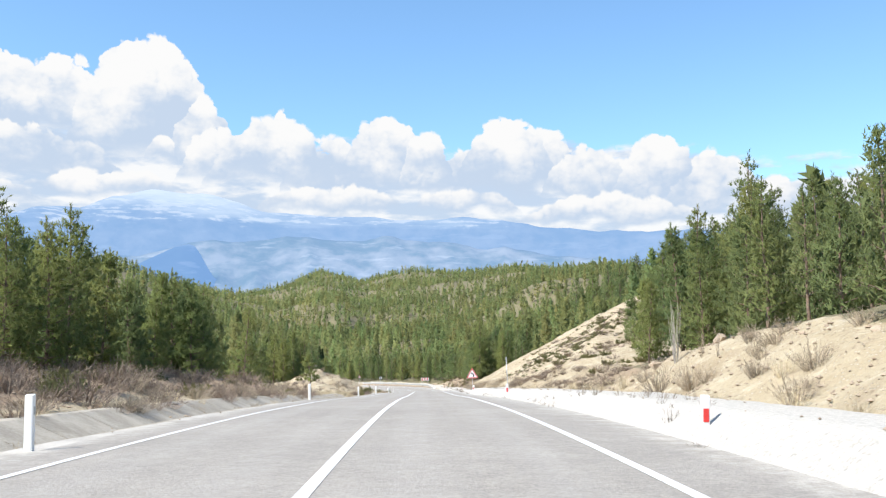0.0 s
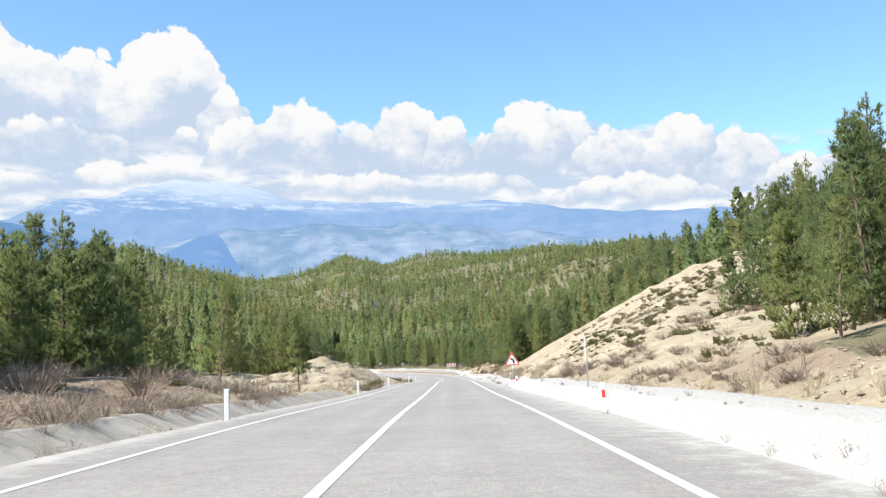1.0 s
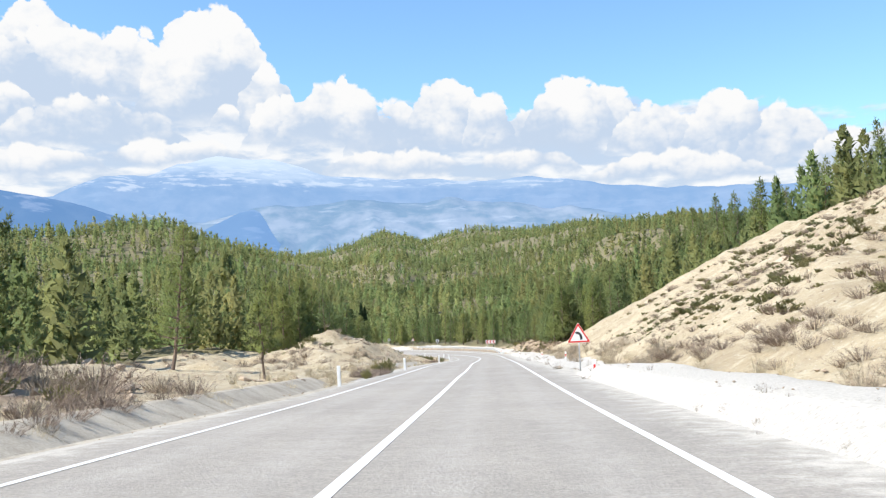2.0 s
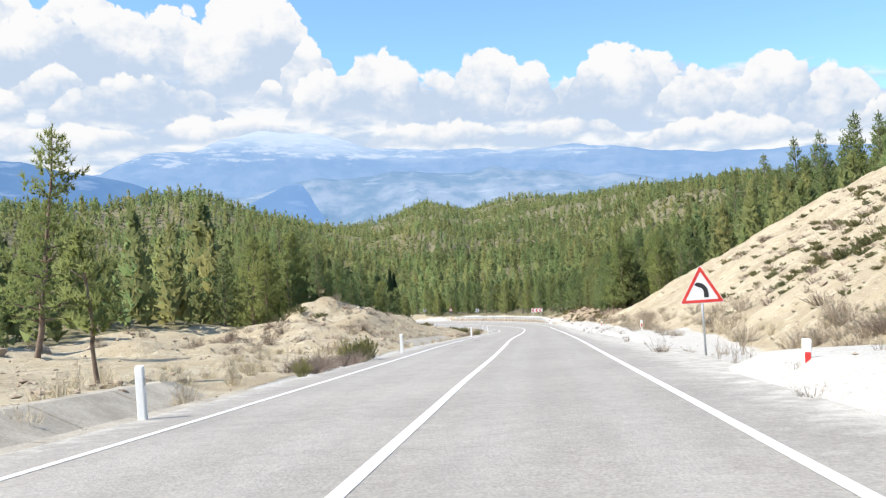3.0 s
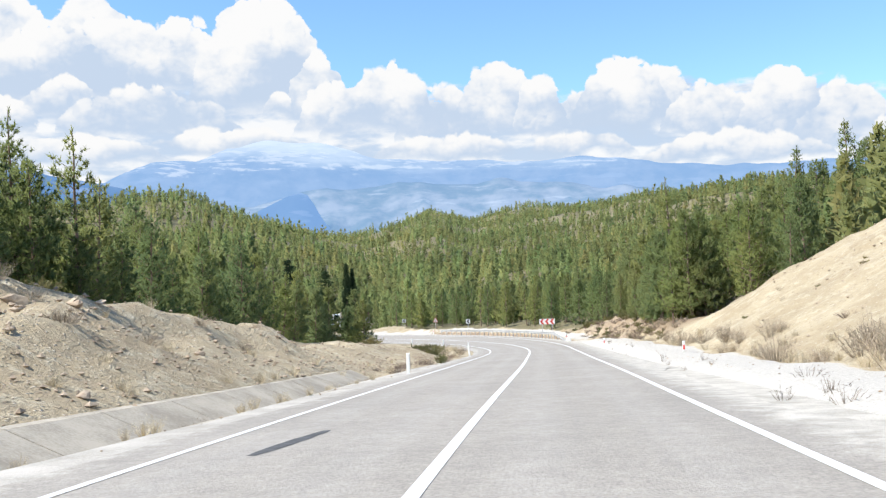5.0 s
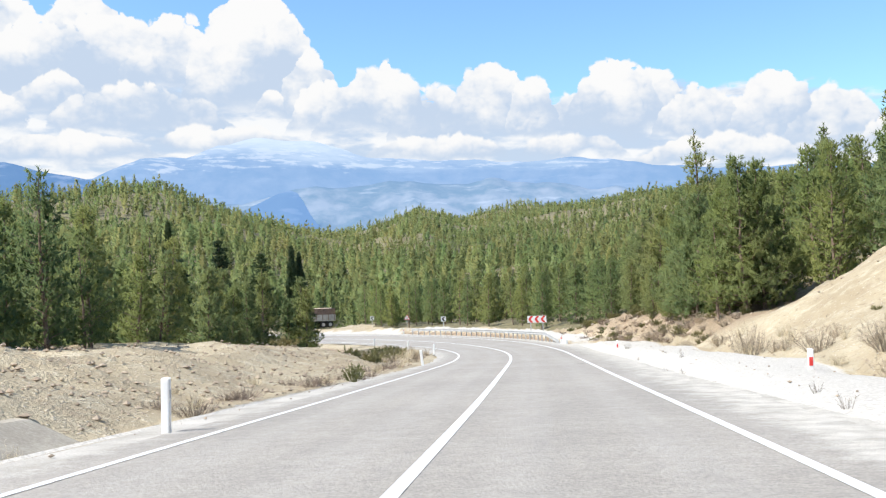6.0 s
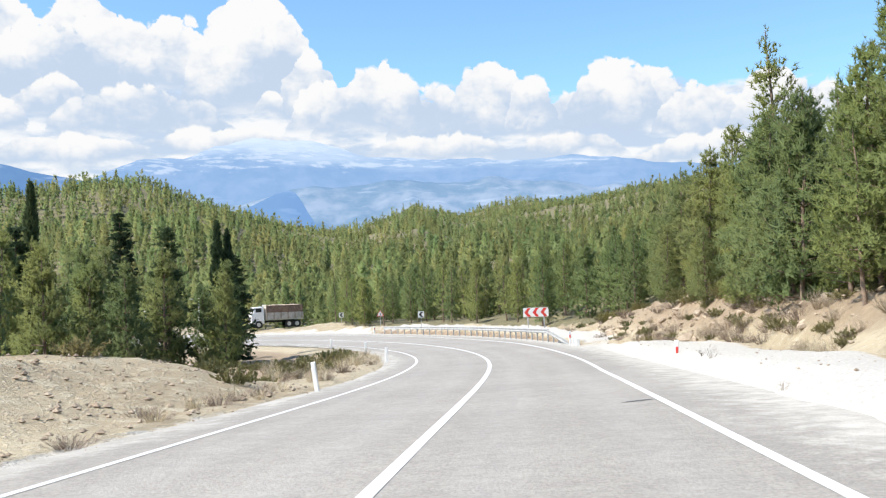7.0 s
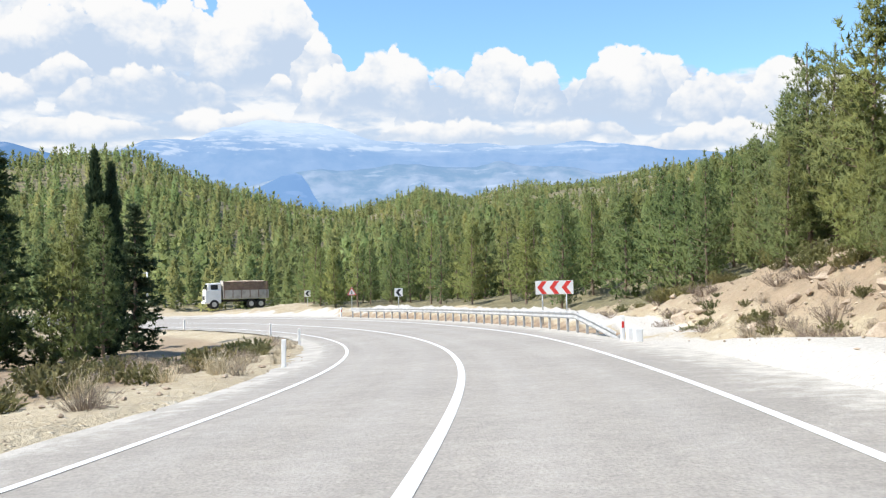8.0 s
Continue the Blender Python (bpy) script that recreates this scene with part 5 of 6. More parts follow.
def concrete_ditch(s0, s1):
    t = thing("concrete_ditch", "grey concrete drainage channel along the road with open joints", "ditch")
    s = s0
    while s < s1:
        L = 3.0
        rows = [(-4.55, -0.13), (-5.0, -0.09), (-5.5, -0.26), (-5.75, -0.26), (-6.7, 0.17), (-6.92, 0.19), (-6.94, 0.0)]
        verts, faces = [], []
        ends = (s + 0.025, s + L - 0.025)
        for sv, foot in ((ends[0], 0.7), *((v, 0.0) for v in np.linspace(*ends, 4)), (ends[1], 0.7)):
            for d, h in rows:
                x, y, z, a = road_spot(sv, d)
                verts.append((x, y, z + h + 0.05 - foot))
        faces = grid_faces(6, len(rows))
        part("slab", fast_mesh("slab", np.array(verts), faces, CONCRETE), t)
        s += L
    return t


concrete_ditch(-6, 87)
concrete_ditch(122, 149)

# a thin bare pole that leans beside the shoulder
x, y, z, a = road_spot(54.2, 6.1)
t = thing("marker_pole", "thin leaning grey metal pole beside the shoulder", "pole")
part("pole", rod("pole", (0, 0, -0.3), (-0.10, 0.05, 2.25), 0.024, STEEL), t)
part("foot", solid("foot", [((0.16, 0.16, 0.12), (0, 0, 0.0))], CONCRETE, 0.02), t, "concrete foot")
t.matrix_world = pose(x, y, z)

for i, (x, y, h) in enumerate([(-52, 305, 4.8), (-64, 312, 5.5)]):
    t = thing("utility_pole", "pale concrete utility pole before the forest", "utility pole", "utility poles")
    part("pole", rod("pole", (0, 0, -0.3), (0, 0, h), 0.16, WHITE, r2=0.11), t)
    part("crossarm", solid("crossarm", [((1.6, 0.1, 0.12), (-0.7, 0, h - 0.15))], STEEL, 0.01), t)
    t.matrix_world = pose(x, y, ground_at(x, y), 0, 0, 10)


def patch(name, s0, s1, d0, d1, seed):
    """A dark bitumen repair lying on the asphalt."""
    rng = np.random.RandomState(seed)
    n = 9
    ss = np.linspace(s0, s1, n)
    V = []
    for i, s in enumerate(ss):
        d = d0 + (d1 - d0) * i / (n - 1)
        w = 0.09 * (0.35 + math.sin(math.pi * (i + 0.6) / n)) * rng.uniform(0.6, 1.3)
        for e in (-1, 1):
            x, y, z, a = road_spot(s, d + e * w)
            V.append((x, y, z + 0.004))
    tagged(new(name, fast_mesh(name, np.array(V), grid_faces(n, 2), TAR)), "dark bitumen mark on the asphalt", "road mark", kind="structure")


for i, q in enumerate([(122.6, 125.4, -2.28, -2.05), (111.8, 112.3, -2.3, -2.15), (110.95, 111.15, -2.36, -2.26), (109.7, 110.4, -2.38, -2.24), (109.05, 109.25, -2.41, -2.24), (174.0, 174.5, 2.8, 3.32)]):
    patch("road_mark_%d" % (i + 1), *q, i)


# ---------------------------------------------------------------- the parked lorry
def lorry():
    t = thing("lorry", "old white-cabbed lorry with a loaded brown cargo body", "lorry")
    # x is forward
    cab = part("cab", solid("cab", [((1.7, 2.2, 1.5), (2.55, 0, 1.35)), ((1.45, 2.1, 0.85), (2.42, 0, 2.35), (0, 4, 0))], WHITE, 0.10), t, "white painted cab")
    glass = material("dark window glass")
    glass[2].inputs["Base Color"].default_value = (0.02, 0.025, 0.03, 1)
    glass[2].inputs["Roughness"].default_value = 0.08
    part("windscreen", solid("windscreen", [((0.05, 1.8, 0.62), (3.18, 0, 2.36), (0, 6, 0))], glass[0], 0.02), cab)
    for sy in (-1.06, 1.06):
        part("side_window", solid("side_window", [((0.75, 0.04, 0.52), (2.45, sy, 2.35))], glass[0], 0.015), cab)
    part("grille", solid("grille", [((0.04, 1.3, 0.4), (3.42, 0, 1.2)), ((0.03, 1.25, 0.03), (3.45, 0, 1.1)), ((0.03, 1.25, 0.03), (3.45, 0, 1.3))], BLACK, 0.01), cab)
    for sy in (-0.85, 0.85):
        part("headlight", rod("headlight", (3.40, sy, 1.2), (3.46, sy, 1.2), 0.13, STEEL, 14), cab)
    part("bumper", solid("bumper", [((0.2, 2.25, 0.25), (3.42, 0, 0.68))], WHITE, 0.04), t)
    part("chassis", solid("chassis", [((6.4, 0.9, 0.22), (0, 0, 0.85))], RUBBER, 0.02), t)
    bed = part("cargo_body", solid("cargo_body", [((4.9, 2.35, 0.14), (-0.95, 0, 1.12)), ((4.9, 0.07, 0.85), (-0.95, 1.15, 1.57)), ((4.9, 0.07, 0.85), (-0.95, -1.15, 1.57)),
                                              ((0.07, 2.3, 1.9), (1.47, 0, 2.1)), ((0.07, 2.3, 0.85), (-3.37, 0, 1.57))], GRAVEL, 0.015), t, "pale grey weathered cargo body")
    for sy in (-1.14, 1.14):
        for k in range(4):
            part("side_board", solid("side_board", [((4.85, 0.045, 0.21), (-0.95, sy, 2.12 + 0.235 * k))], RUST, 0.01), bed, "brown wooden board")
    for i in range(6):
        for sy in (-1.21, 1.21):
            part("stake", solid("stake", [((0.08, 0.06, 1.75), (-3.2 + i * 0.92, sy, 2.05))], RUST, 0.01), bed)
    rng = np.random.RandomState(3)
    bm = bmesh.new()
    bmesh.ops.create_grid(bm, x_segments=22, y_segments=12, size=0.5, matrix=pose(-0.95, 0, 0) @ Matrix.Diagonal((4.75, 2.2, 1, 1)))
    for v in bm.verts:
        u = min(1, (1.1 - abs(v.co.y)) / 0.45) * min(1, (2.35 - abs(v.co.x + 0.95)) / 0.5)
        v.co.z = 2.75 + 0.25 * max(0, u) ** 0.5 + 0.12 * noise.noise(v.co * 1.7)
    me = bpy.data.meshes.new("load")
    bm.to_mesh(me)
    bm.free()
    me.materials.append(STONE)
    part("load", me, t, "pale brown load")
    for wx in (2.45, -1.5, -2.55):
        for sy in (-0.98, 0.98):
            w = part("wheel", rod("wheel", (wx, sy - 0.14, 0.5), (wx, sy + 0.14, 0.5), 0.5, RUBBER, 20), t, "black tyre")
            part("rim", rod("rim", (wx, sy + (0.13 if sy > 0 else -0.13), 0.5), (wx, sy + (0.16 if sy > 0 else -0.16), 0.5), 0.26, STEEL, 16), w, "grey steel rim")
    for sy in (-1.2, 1.2):
        part("mirror", solid("mirror", [((0.06, 0.2, 0.36), (3.25, sy, 2.2))], BLACK, 0.015), t)
    return t


LORRY = lorry()
LORRY.matrix_world = pose(-38.0, 300.0, ground_at(-38.0, 300.0) + 0.02, 0, 0, 208) @ Matrix.Scale(1.18, 4)


# ---------------------------------------------------------------- shrubs, weeds, stones
def shrub_mesh(seed, r, h, n, mat, width=0.02, leaf=0.0, twigs=4):
    """Stems fanning from the root, with twigs or, with leaf, small leaves along them."""
    rng = np.random.RandomState(seed)
    a = rng.uniform(0, 6.283, n)
    k = rng.uniform(0.1, 1, n) ** 0.7
    root = np.stack([np.cos(a) * r * 0.35 * k, np.sin(a) * r * 0.35 * k, np.full(n, -0.05)], -1)
    tip = np.stack([np.cos(a) * r * k, np.sin(a) * r * k, h * rng.uniform(0.55, 1.05, n) * (1.1 - 0.45 * k)], -1) + rng.normal(0, 0.06 * h, (n, 3))
    side = np.stack([-np.sin(a + 0.8), np.cos(a + 0.8), np.zeros(n)], -1) * width
    stems = (np.stack([root - side, root + side, tip], 1).reshape(-1, 3), np.arange(n * 3).reshape(-1, 3))
    f = rng.uniform(0.3, 1.0, (n, twigs))
    tw = (root[:, None] * (1 - f[..., None]) + tip[:, None] * f[..., None]).reshape(-1, 3)
    out = np.repeat((tip - root) / (np.linalg.norm(tip - root, axis=1)[:, None] + 1e-9), twigs, 0)
    more = blades(rng, tw, out, leaf, leaf * 0.45, 0.7, 2) if leaf else blades(rng, tw, out, 0.30 * h, width * 1.3, 0.6, 1)
    v, fc = join([stems, more])
    return fast_mesh("stems", v, fc, mat)


DRY_PALE = rough_mat("pale dry grass", (0.40, 0.33, 0.215), (0.60, 0.52, 0.37), 4.0, 0.95, 0.0, 20.0, random=0.35)
RUSSET = rough_mat("russet scrub", (0.175, 0.13, 0.10), (0.31, 0.245, 0.19), 3.0, 0.95, 0.0, 20.0, random=0.35)
TWIG = rough_mat("grey-brown twigs", (0.13, 0.105, 0.08), (0.27, 0.22, 0.17), 4.0, 0.95, 0.0, 20.0, random=0.35)
SHRUBS = {
    "dry": [shrub_mesh(200 + i, 0.75, 0.72, 85, DRY, width=0.009, twigs=4) for i in range(4)],
    "russet": [shrub_mesh(210 + i, 0.95, 0.62, 95, RUSSET, width=0.010, twigs=4) for i in range(4)],
    "tuft": [shrub_mesh(220 + i, 0.35, 0.55, 60, DRY_PALE, width=0.007, twigs=2) for i in range(3)],
    "twig": [shrub_mesh(250 + i, 0.38, 0.5, 16, TWIG, width=0.008, twigs=4) for i in range(4)],
    "stalk": [shrub_mesh(260 + i, 0.22, 1.35, 7, DRY, width=0.010, twigs=5) for i in range(3)],
    "green": [shrub_mesh(230 + i, 0.8, 1.1, 80, BUSH, width=0.012, leaf=0.12, twigs=9) for i in range(3)],
    "cushion": [shrub_mesh(240 + i, 0.6, 0.45, 45, LEAF, width=0.012, leaf=0.13, twigs=5) for i in range(4)],
}
SHRUB_TAGS = {
    "dry": ("dry_shrub", "dry leafless brown shrub on sandy ground", "shrub", "dry shrubs"),
    "russet": ("russet_shrub", "low reddish-brown leafless scrub bush", "shrub", "russet scrub"),
    "tuft": ("grass_tuft", "pale dry tuft of tall grass stems", "grass tuft", "grass tufts"),
    "twig": ("weed", "bare grey-brown weed standing in the gravel", "weed", "shoulder weeds"),
    "stalk": ("dry_weed", "tall dry brown flower stalks by the verge", "dry plant", "dry stalks"),
    "green": ("green_bush", "leafy dark green roadside bush", "bush", "green bushes"),
    "cushion": ("cushion_shrub", "low dark green cushion shrub on the slope", "shrub", "cushion shrubs"),
}
rngS = np.random.RandomState(99)


def put_shrub(kind, x, y, scale=1.0, tall=1.0, z=None):
    nm, label, cat, grp = SHRUB_TAGS[kind]
    me = SHRUBS[kind][rngS.randint(len(SHRUBS[kind]))]
    ob = tagged(new(nm, me), label, cat, grp)
    z = ground_at(x, y) if z is None else z
    ob.matrix_world = pose(x, y, z - 0.03, 0, 0, rngS.uniform(0, 360)) @ Matrix.Diagonal((scale, scale, scale * tall, 1))
    return ob


def fill(kind, n, s0, s1, d0, d1, lo, hi, tall=(0.8, 1.2), gap=0.0):
    S, D = rngS.uniform(s0, s1, n), rngS.uniform(d0, d1, n)
    X, Y, _ = at_road(S, D)
    Z = land(X, Y)[0]
    for x, y, z in zip(X, Y, Z):
        put_shrub(kind, float(x), float(y), rngS.uniform(lo, hi), rngS.uniform(*tall), float(z))


# left bank before the clearing
fill("russet", 95, 2, 74, -17.5, -7.2, 0.8, 1.6)
fill("dry", 70, 2, 74, -17, -6.9, 0.6, 1.2)
fill("russet", 44, 4, 73, -7.6, -6.5, 0.45, 0.95)
fill("dry", 26, 4, 73, -7.3, -5.6, 0.4, 0.85)
fill("tuft", 30, 5, 76, -8, -5.2, 0.5, 1.0)
fill("cushion", 60, 2, 70, -18, -8, 0.7, 1.5)
# clearing and mound
fill("dry", 30, 116, 130, -27, -13, 0.5, 1.0)
fill("russet", 14, 110, 130, -20, -8, 0.5, 0.9)
fill("russet", 16, 118, 127, -20, -13, 0.7, 1.1)
fill("russet", 34, 92.5, 98.6, -5.7, -4.55, 0.4, 0.75)
fill("tuft", 64, 78, 118, -10, -5.2, 0.6, 1.1)
fill("stalk", 16, 84, 114, -9.5, -5.4, 0.35, 0.7)
fill("dry", 9, 118, 150, -12, -7.0, 0.4, 0.8)
fill("tuft", 14, 116, 150, -12, -7.0, 0.4, 0.8)
fill("tuft", 26, 118, 186, -7.6, -5.4, 0.5, 1.0)
fill("cushion", 16, 128, 144, -19, -13, 0.7, 1.4)
fill("dry", 14, 124, 140, -16, -8, 0.5, 0.9)
fill("russet", 14, 152, 186, -6.6, -5.2, 0.4, 0.7)
# inside of the bend
fill("dry", 30, 188, 236, -12.5, -5.6, 0.5, 1.0)
fill("cushion", 46, 186, 236, -15, -7, 0.8, 1.7)
fill("russet", 16, 190, 240, -11, -5.8, 0.5, 0.9)
fill("tuft", 25, 190, 240, -10, -5.5, 0.8, 1.5)
# right side: foot of the cut, its face, the rocky bank
fill("dry", 36, 2, 66, 9.2, 13.5, 0.5, 1.1)
fill("russet", 60, 44, 92, 9.6, 13, 0.6, 1.1, (0.6, 0.9))
fill("tuft", 60, 4, 110, 8.4, 10.5, 0.6, 1.3)
fill("dry", 40, 86, 186, 8.9, 11.5, 0.6, 1.3, (0.8, 1.3))
fill("tuft", 36, 100, 186, 8.6, 11, 0.7, 1.4)
fill("twig", 34, 26, 62, 4.9, 6.4, 0.2, 0.5, (0.6, 0.9))
fill("twig", 22, 62, 190, 4.9, 6.8, 0.35, 0.75)
fill("dry", 10, 89, 97, 5.8, 7.2, 0.25, 0.45, (0.6, 0.9))
fill("dry", 16, 90.5, 97, 9.0, 10.6, 0.6, 1.0, (0.8, 1.1))
fill("stalk", 5, 90.5, 97, 6.4, 8.4, 0.55, 0.9)
fill("stalk", 10, 30, 60, 9.2, 11.5, 0.6, 1.0)
fill("twig", 34, 150, 205, 5.2, 7.4, 0.12, 0.3, (0.3, 0.5))
fill("twig", 26, 90, 130, 5.0, 7.0, 0.12, 0.3, (0.3, 0.5))
fill("twig", 24, 18, 60, 4.6, 6.2, 0.10, 0.25, (0.3, 0.5))
fill("russet", 12, 120, 147, -6.0, -5.2, 0.25, 0.45)
fill("tuft", 24, 120, 150, -5.8, -4.9, 0.35, 0.6)
fill("twig", 12, 14.5, 26, 5.0, 6.8, 0.35, 0.7)
fill("russet", 50, 184, 226, 9.2, 12.0, 0.5, 1.0)
fill("dry", 26, 184, 215, 9.2, 11.6, 0.5, 0.9)
fill("cushion", 60, 184, 230, 9.6, 13.5, 0.45, 1.0)
fill("green", 26, 186, 230, 11.0, 14.2, 0.5, 1.0, (0.6, 1.0))
for kind, s, d, sc, tall in (("green", 99.4, -4.6, 0.6, 1.45), ("green", 100.3, -4.75, 0.6, 1.35), ("green", 99.9, -5.3, 0.6, 1.3), ("green", 98.8, -5.0, 0.5, 1.2), ("green", 91.2, -4.8, 0.45, 1.0), ("green", 166.8, -5.0, 0.55, 1.1), ("russet", 168.5, -5.0, 0.5, 0.8), ("russet", 163.5, -5.2, 0.5, 0.8), ("russet", 171, -5.1, 0.5, 0.8), ("twig", 94.2, 5.0, 1.15, 1.0), ("dry", 94.2, 5.1, 0.42, 0.9),
                             ("dry", 121.6, 7.2, 0.8, 1.1), ("dry", 112.3, 7.3, 0.5, 1.0), ("dry", 107.6, 7.0, 0.72, 1.0), ("dry", 105.6, 7.2, 0.62, 0.9), ("russet", 130, 7.8, 0.6, 0.9), ("dry", 117, 8.2, 0.5, 0.9), ("twig", 126.8, 5.5, 1.1, 0.6), ("twig", 115.8, 5.8, 0.95, 0.6), ("twig", 132.5, 6.5, 1.05, 0.6), ("twig", 79.2, 5.0, 0.84, 0.6), ("twig", 12.4, 4.9, 0.6, 0.45),
                             ("dry", 135.5, 9.4, 1.5, 1.3), ("dry", 137.5, 9.8, 1.3, 1.4), ("dry", 171.5, 9.3, 1.2, 1.7), ("dry", 173.0, 9.7, 1.0, 1.5), ("dry", 33, 9.6, 1.3, 1.2), ("dry", 30, 9.9, 1.2, 1.2)):
    x, y, _ = at_road(s, d)
    put_shrub(kind, float(x), float(y), sc, tall)


def hillside_scrub():
    """The many small shrubs of the cut hillside, in one object."""
    rng = np.random.RandomState(77)
    mats = [LEAF, RUSSET, DRY]
    kinds = [[shrub_mesh(300 + i, 0.6, 0.45, 26, LEAF, width=0.014, leaf=0.2, twigs=4) for i in range(4)],
             [shrub_mesh(310 + i, 0.9, 0.6, 45, RUSSET, width=0.02, twigs=3) for i in range(4)],
             [shrub_mesh(320 + i, 0.6, 0.6, 32, DRY, width=0.018, twigs=3) for i in range(4)]]
    data = []
    for row in kinds:
        out = []
        for me in row:
            v = np.empty(len(me.vertices) * 3)
            me.vertices.foreach_get("co", v)
            out.append(v.reshape(-1, 3))
        data.append(out)
    V, I = [], []
    # kind, count, along, across, size
    for kind, n, s0, s1, d0, d1, lo, hi in ((0, 230, 60, 112, 12, 38, 0.4, 1.3), (1, 130, 60, 112, 10, 38, 0.5, 1.2), (2, 120, 60, 130, 10.5, 36, 0.4, 1.0), (0, 130, 88, 138, 22, 44, 0.5, 1.2), (0, 110, 82, 114, 13, 32, 0.35, 0.85), (1, 90, 82, 114, 12, 30, 0.4, 0.8), (1, 90, 88, 132, 18, 42, 0.5, 1.1),
                                            (0, 90, 111, 136, 12.5, 18.5, 0.4, 0.95), (1, 36, 111, 136, 12.5, 19, 0.4, 0.9), (0, 90, 93, 113, 10.5, 16, 0.2, 0.6), (2, 50, 93, 118, 10, 16, 0.25, 0.6), (0, 90, 118, 165, 19, 31, 0.5, 1.2), (1, 70, 118, 165, 19, 31, 0.6, 1.2), (0, 70, 112, 182, 11, 40, 0.3, 0.8), (1, 40, 112, 150, 11, 36, 0.4, 0.8), (2, 50, 128, 184, 10, 34, 0.3, 0.7)):
        S, D = rng.uniform(s0, s1, n), rng.uniform(d0, d1, n)
        X, Y, _ = at_road(S, D)
        clump = fbm(X / 7.0, Y / 7.0, 3)
        keep = clump + rng.uniform(-0.35, 0.35, len(clump)) > np.quantile(clump, 0.3)
        X, Y = X[keep], Y[keep]
        Z = land(X, Y)[0]
        for x, y, z in zip(X, Y, Z):
            v = data[kind][rng.randint(4)] * rng.uniform(lo, hi)
            a = rng.uniform(0, 6.283)
            c, s = math.cos(a), math.sin(a)
            V.append(np.stack([v[:, 0] * c - v[:, 1] * s + x, v[:, 0] * s + v[:, 1] * c + y, v[:, 2] * 0.85 + z - 0.03], -1))
            I.append(np.full(len(v) // 3, kind))
    V = np.concatenate(V)
    me = fast_mesh("hillside_scrub", V, np.arange(len(V)).reshape(-1, 3), mats, index=np.concatenate(I))
    tagged(new("hillside_scrub", me), "sparse olive and brown scrub on the cut hillside", "scrub", kind="stuff")


hillside_scrub()


def bare_sapling():
    rng = np.random.RandomState(17)
    t = thing("bare_sapling", "pale leafless many-stemmed young tree", "tree")
    for i in range(11):
        a = rng.uniform(0, 6.283)
        L = rng.uniform(2.2, 3.6)
        lean = rng.uniform(0.05, 0.28)
        p = [(0.1 * math.cos(a), 0.1 * math.sin(a), -0.1), (lean * L * 0.5 * math.cos(a), lean * L * 0.5 * math.sin(a), L * 0.5), (lean * L * math.cos(a + 0.3), lean * L * math.sin(a + 0.3), L)]
        v, f = tube(p, [0.022, 0.015, 0.006], 5)
        part("stem", fast_mesh("stem", v, f, PALE_BARK, smooth_shade=True), t)
    return t


t = bare_sapling()
t.matrix_world = pose(11.2, 36.6, ground_at(11.2, 36.6)) @ Matrix.Scale(0.70, 4)


def rock_mesh(seed):
    """A broken block: the hull of scattered points, its faces roughened."""
    rng = np.random.RandomState(500 + seed)
    p = rng.normal(0, 1, (15, 3))
    p = p / np.linalg.norm(p, axis=1)[:, None] * rng.uniform(0.38, 0.58, (15, 1)) * (1, 0.85, 0.75)
    bm = bmesh.new()
    for q in p:
        bm.verts.new(q)
    bmesh.ops.convex_hull(bm, input=bm.verts[:])
    bmesh.ops.subdivide_edges(bm, edges=bm.edges[:], cuts=1, use_grid_fill=True)
    off = Vector((seed * 3.1, seed * 1.7, 0))
    for v in bm.verts:
        v.co *= 1 + 0.14 * noise.noise(v.co * 5 + off)
    me = bpy.data.meshes.new("rock")
    bm.to_mesh(me)
    bm.free()
    me.materials.append(STONE)
    return me


ROCKS = [rock_mesh(i) for i in range(6)]


def put_rock(x, y, size, z=None):
    ob = tagged(new("rock", ROCKS[rngS.randint(6)]), "tan broken block of weathered rock", "rock", "boulders")
    z = ground_at(x, y) if z is None else z
    ob.matrix_world = pose(x, y, z + size * 0.12, rngS.uniform(-15, 15), rngS.uniform(-15, 15), rngS.uniform(0, 360)) @ Matrix.Diagonal((size * rngS.uniform(0.8, 1.4), size, size * rngS.uniform(0.7, 1.1), 1))


def rocks(n, s0, s1, d0, d1, lo, hi):
    S, D = rngS.uniform(s0, s1, n), rngS.uniform(d0, d1, n)
    X, Y, _ = at_road(S, D)
    Z = land(X, Y)[0]
    for x, y, z in zip(X, Y, Z):
        put_rock(float(x), float(y), lo + (hi - lo) * rngS.rand() ** 2, float(z))


rocks(24, 82, 118, -29, -25.5, 0.4, 1.4)
rocks(16, 82, 92, -9, -6, 0.2, 0.6)
rocks(110, 184, 224, 9.3, 12.6, 0.15, 0.6)
rocks(28, 199, 220, 9.8, 13.0, 0.3, 0.85)
rocks(30, 114, 140, -15.5, -7.2, 0.15, 0.45)
rocks(26, 127, 139, -18, -10, 0.2, 0.6)
rocks(12, 186, 200, -16, -8, 0.3, 1.1)
rocks(10, 60, 74, -10, -7, 0.3, 0.9)
rocks(14, 64, 110, 12, 36, 0.3, 1.0)
rocks(46, 92, 140, 11, 34, 0.2, 0.6)
rocks(16, 10, 60, 9.5, 13, 0.25, 0.8)
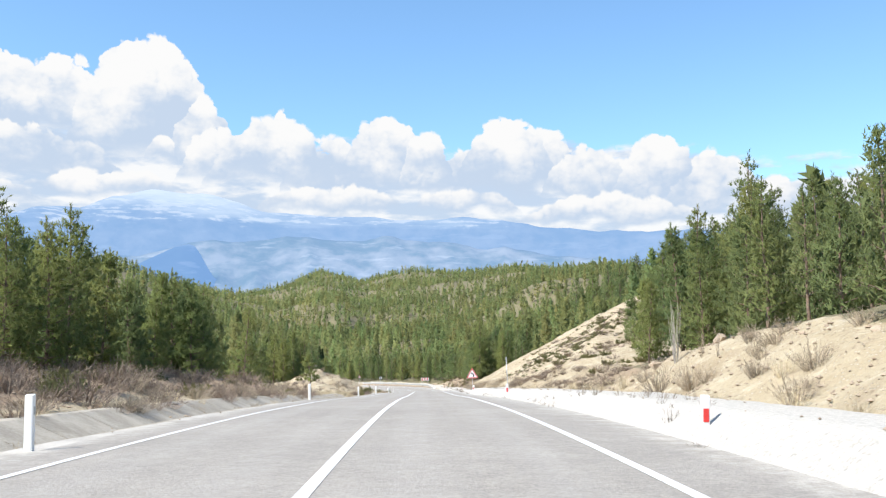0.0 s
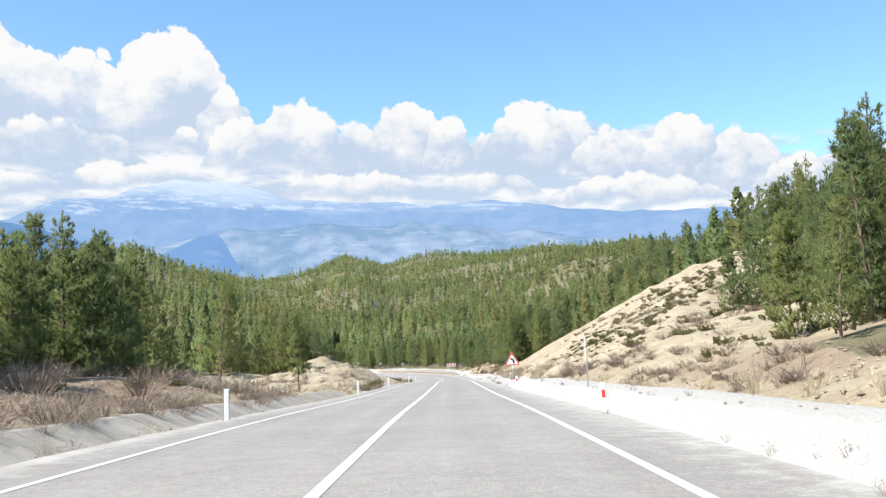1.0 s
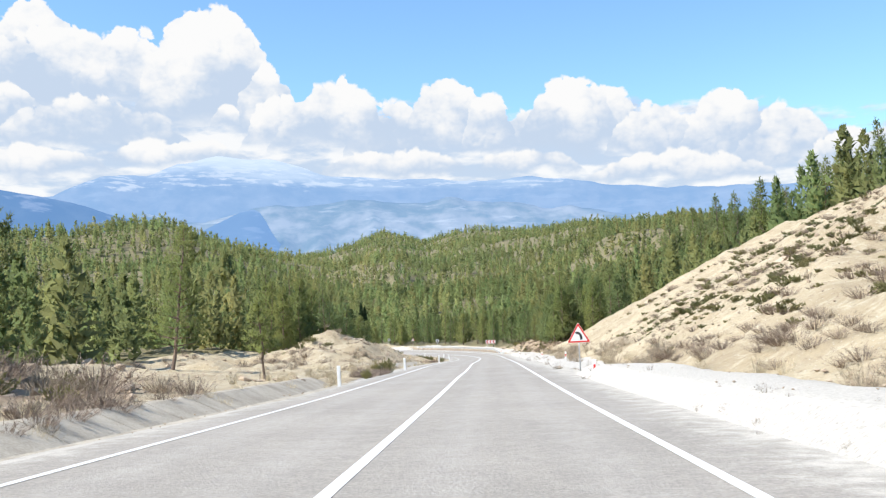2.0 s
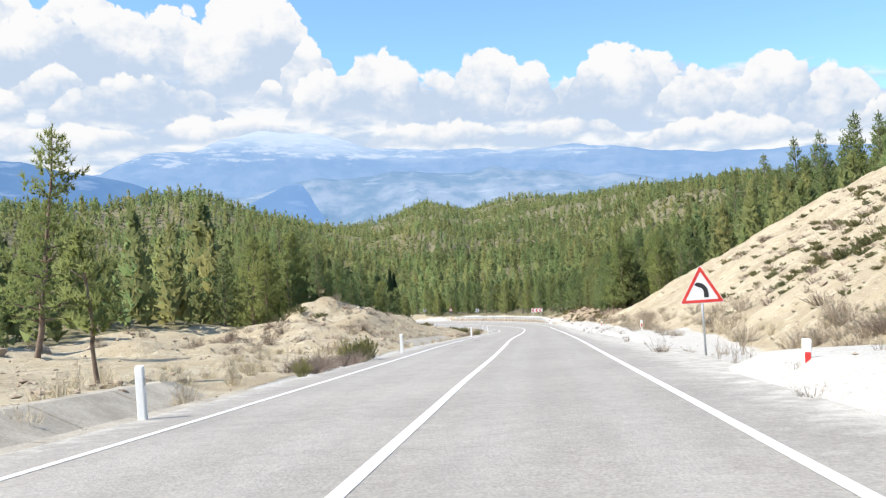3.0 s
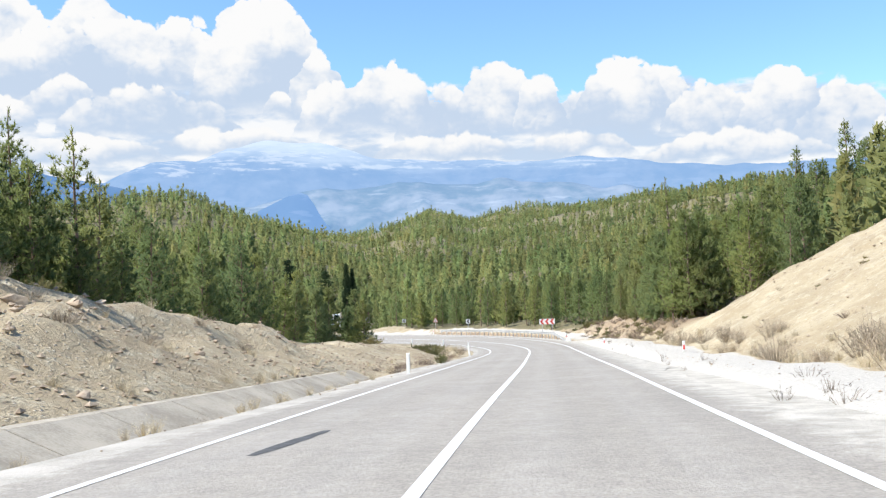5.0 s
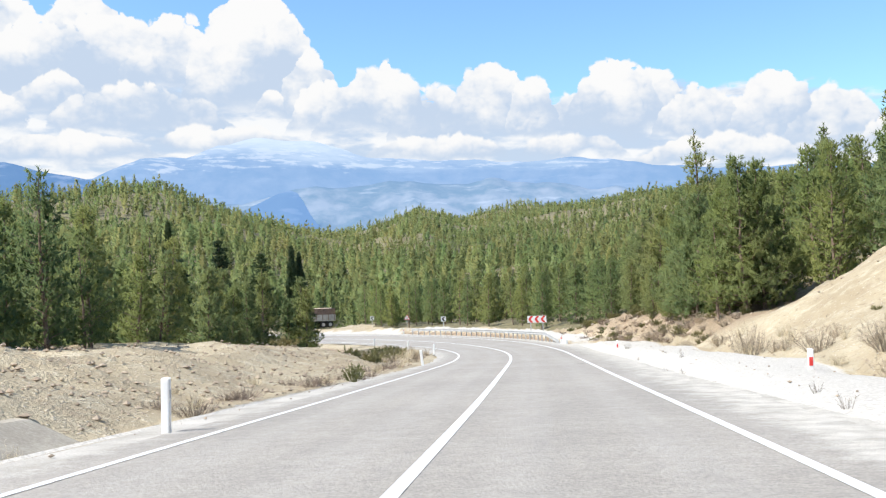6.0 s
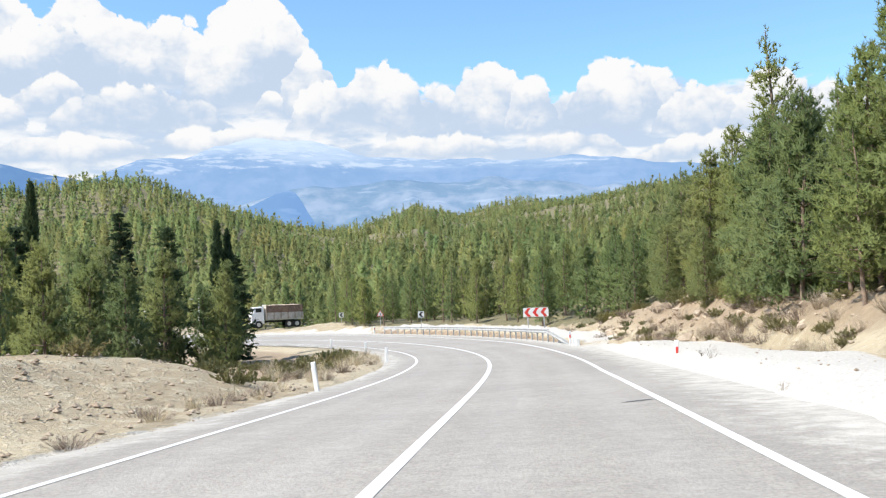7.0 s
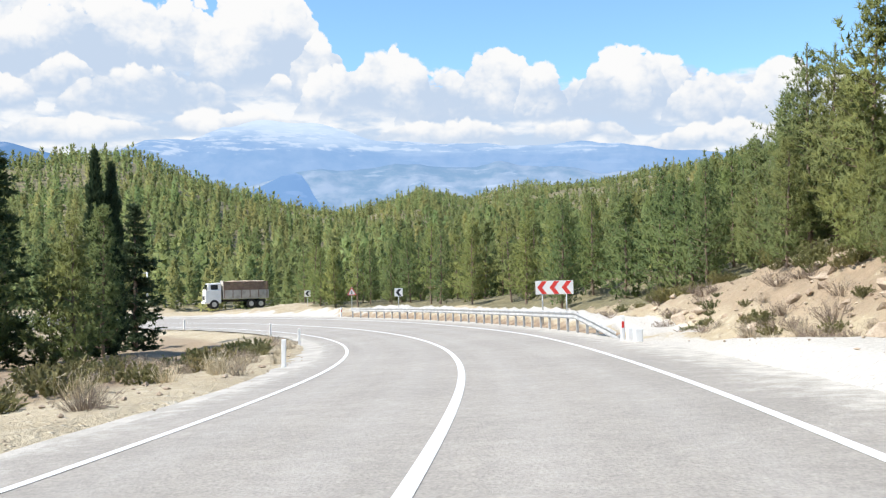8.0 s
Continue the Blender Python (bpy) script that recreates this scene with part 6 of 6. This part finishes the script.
rocks(26, 103.5, 108, -6.8, -5.0, 0.12, 0.42)
rocks(20, 120, 131, -27, -18, 0.25, 0.8)


def loose_stones():
    """Small stones strewn over the cut faces, verges and the clearing."""
    rng = np.random.RandomState(31)
    ico = np.array([(0, 0, 0.5), (0.45, 0, 0.1), (0.1, 0.42, 0.08), (-0.4, 0.22, 0.12), (-0.35, -0.3, 0.06), (0.15, -0.45, 0.1), (0, 0, -0.3)])
    fc = np.array([(0, 1, 2), (0, 2, 3), (0, 3, 4), (0, 4, 5), (0, 5, 1), (6, 2, 1), (6, 3, 2), (6, 4, 3), (6, 5, 4), (6, 1, 5)])
    sets = [(1500, 4, 60, 8.6, 13.5), (2200, 62, 128, 9.2, 36), (900, 128, 186, 9.2, 30), (700, 186, 236, 8.8, 12.5), (900, 4, 76, -14, -6.8), (1000, 78, 118, -26, -5.4),
            (2600, 112, 152, -18, -6.8), (2200, 150, 188, -16, -5.4), (500, 188, 236, -13, -5.4), (700, 0, 220, 5.8, 8.6), (300, 0, 220, -5.2, -4.5)]
    V, F, o = [], [], 0
    for n, s0, s1, d0, d1 in sets:
        S, D = rng.uniform(s0, s1, n), rng.uniform(d0, d1, n)
        X, Y, _ = at_road(S, D)
        Z = land(X, Y)[0]
        for x, y, z, dd in zip(X, Y, Z, D):
            r = (0.04 + 0.16 * rng.rand() ** 3) * (0.45 if abs(dd) < 8.6 and dd > 0 or dd > -5.3 and dd < 0 else 1.0)
            a = rng.uniform(0, 6.283)
            c, s = math.cos(a), math.sin(a)
            v = ico * (1 + rng.uniform(-0.3, 0.3, ico.shape)) * r * (1.3, 1, 0.8)
            V.append(np.stack([v[:, 0] * c - v[:, 1] * s + x, v[:, 0] * s + v[:, 1] * c + y, v[:, 2] + z + r * 0.1], -1))
            F.append(fc + o)
            o += len(ico)
    tagged(new("loose_stones", fast_mesh("loose_stones", np.concatenate(V), np.concatenate(F), STONE)), "small loose pale stones strewn over the slopes", "stones", kind="stuff")


loose_stones()
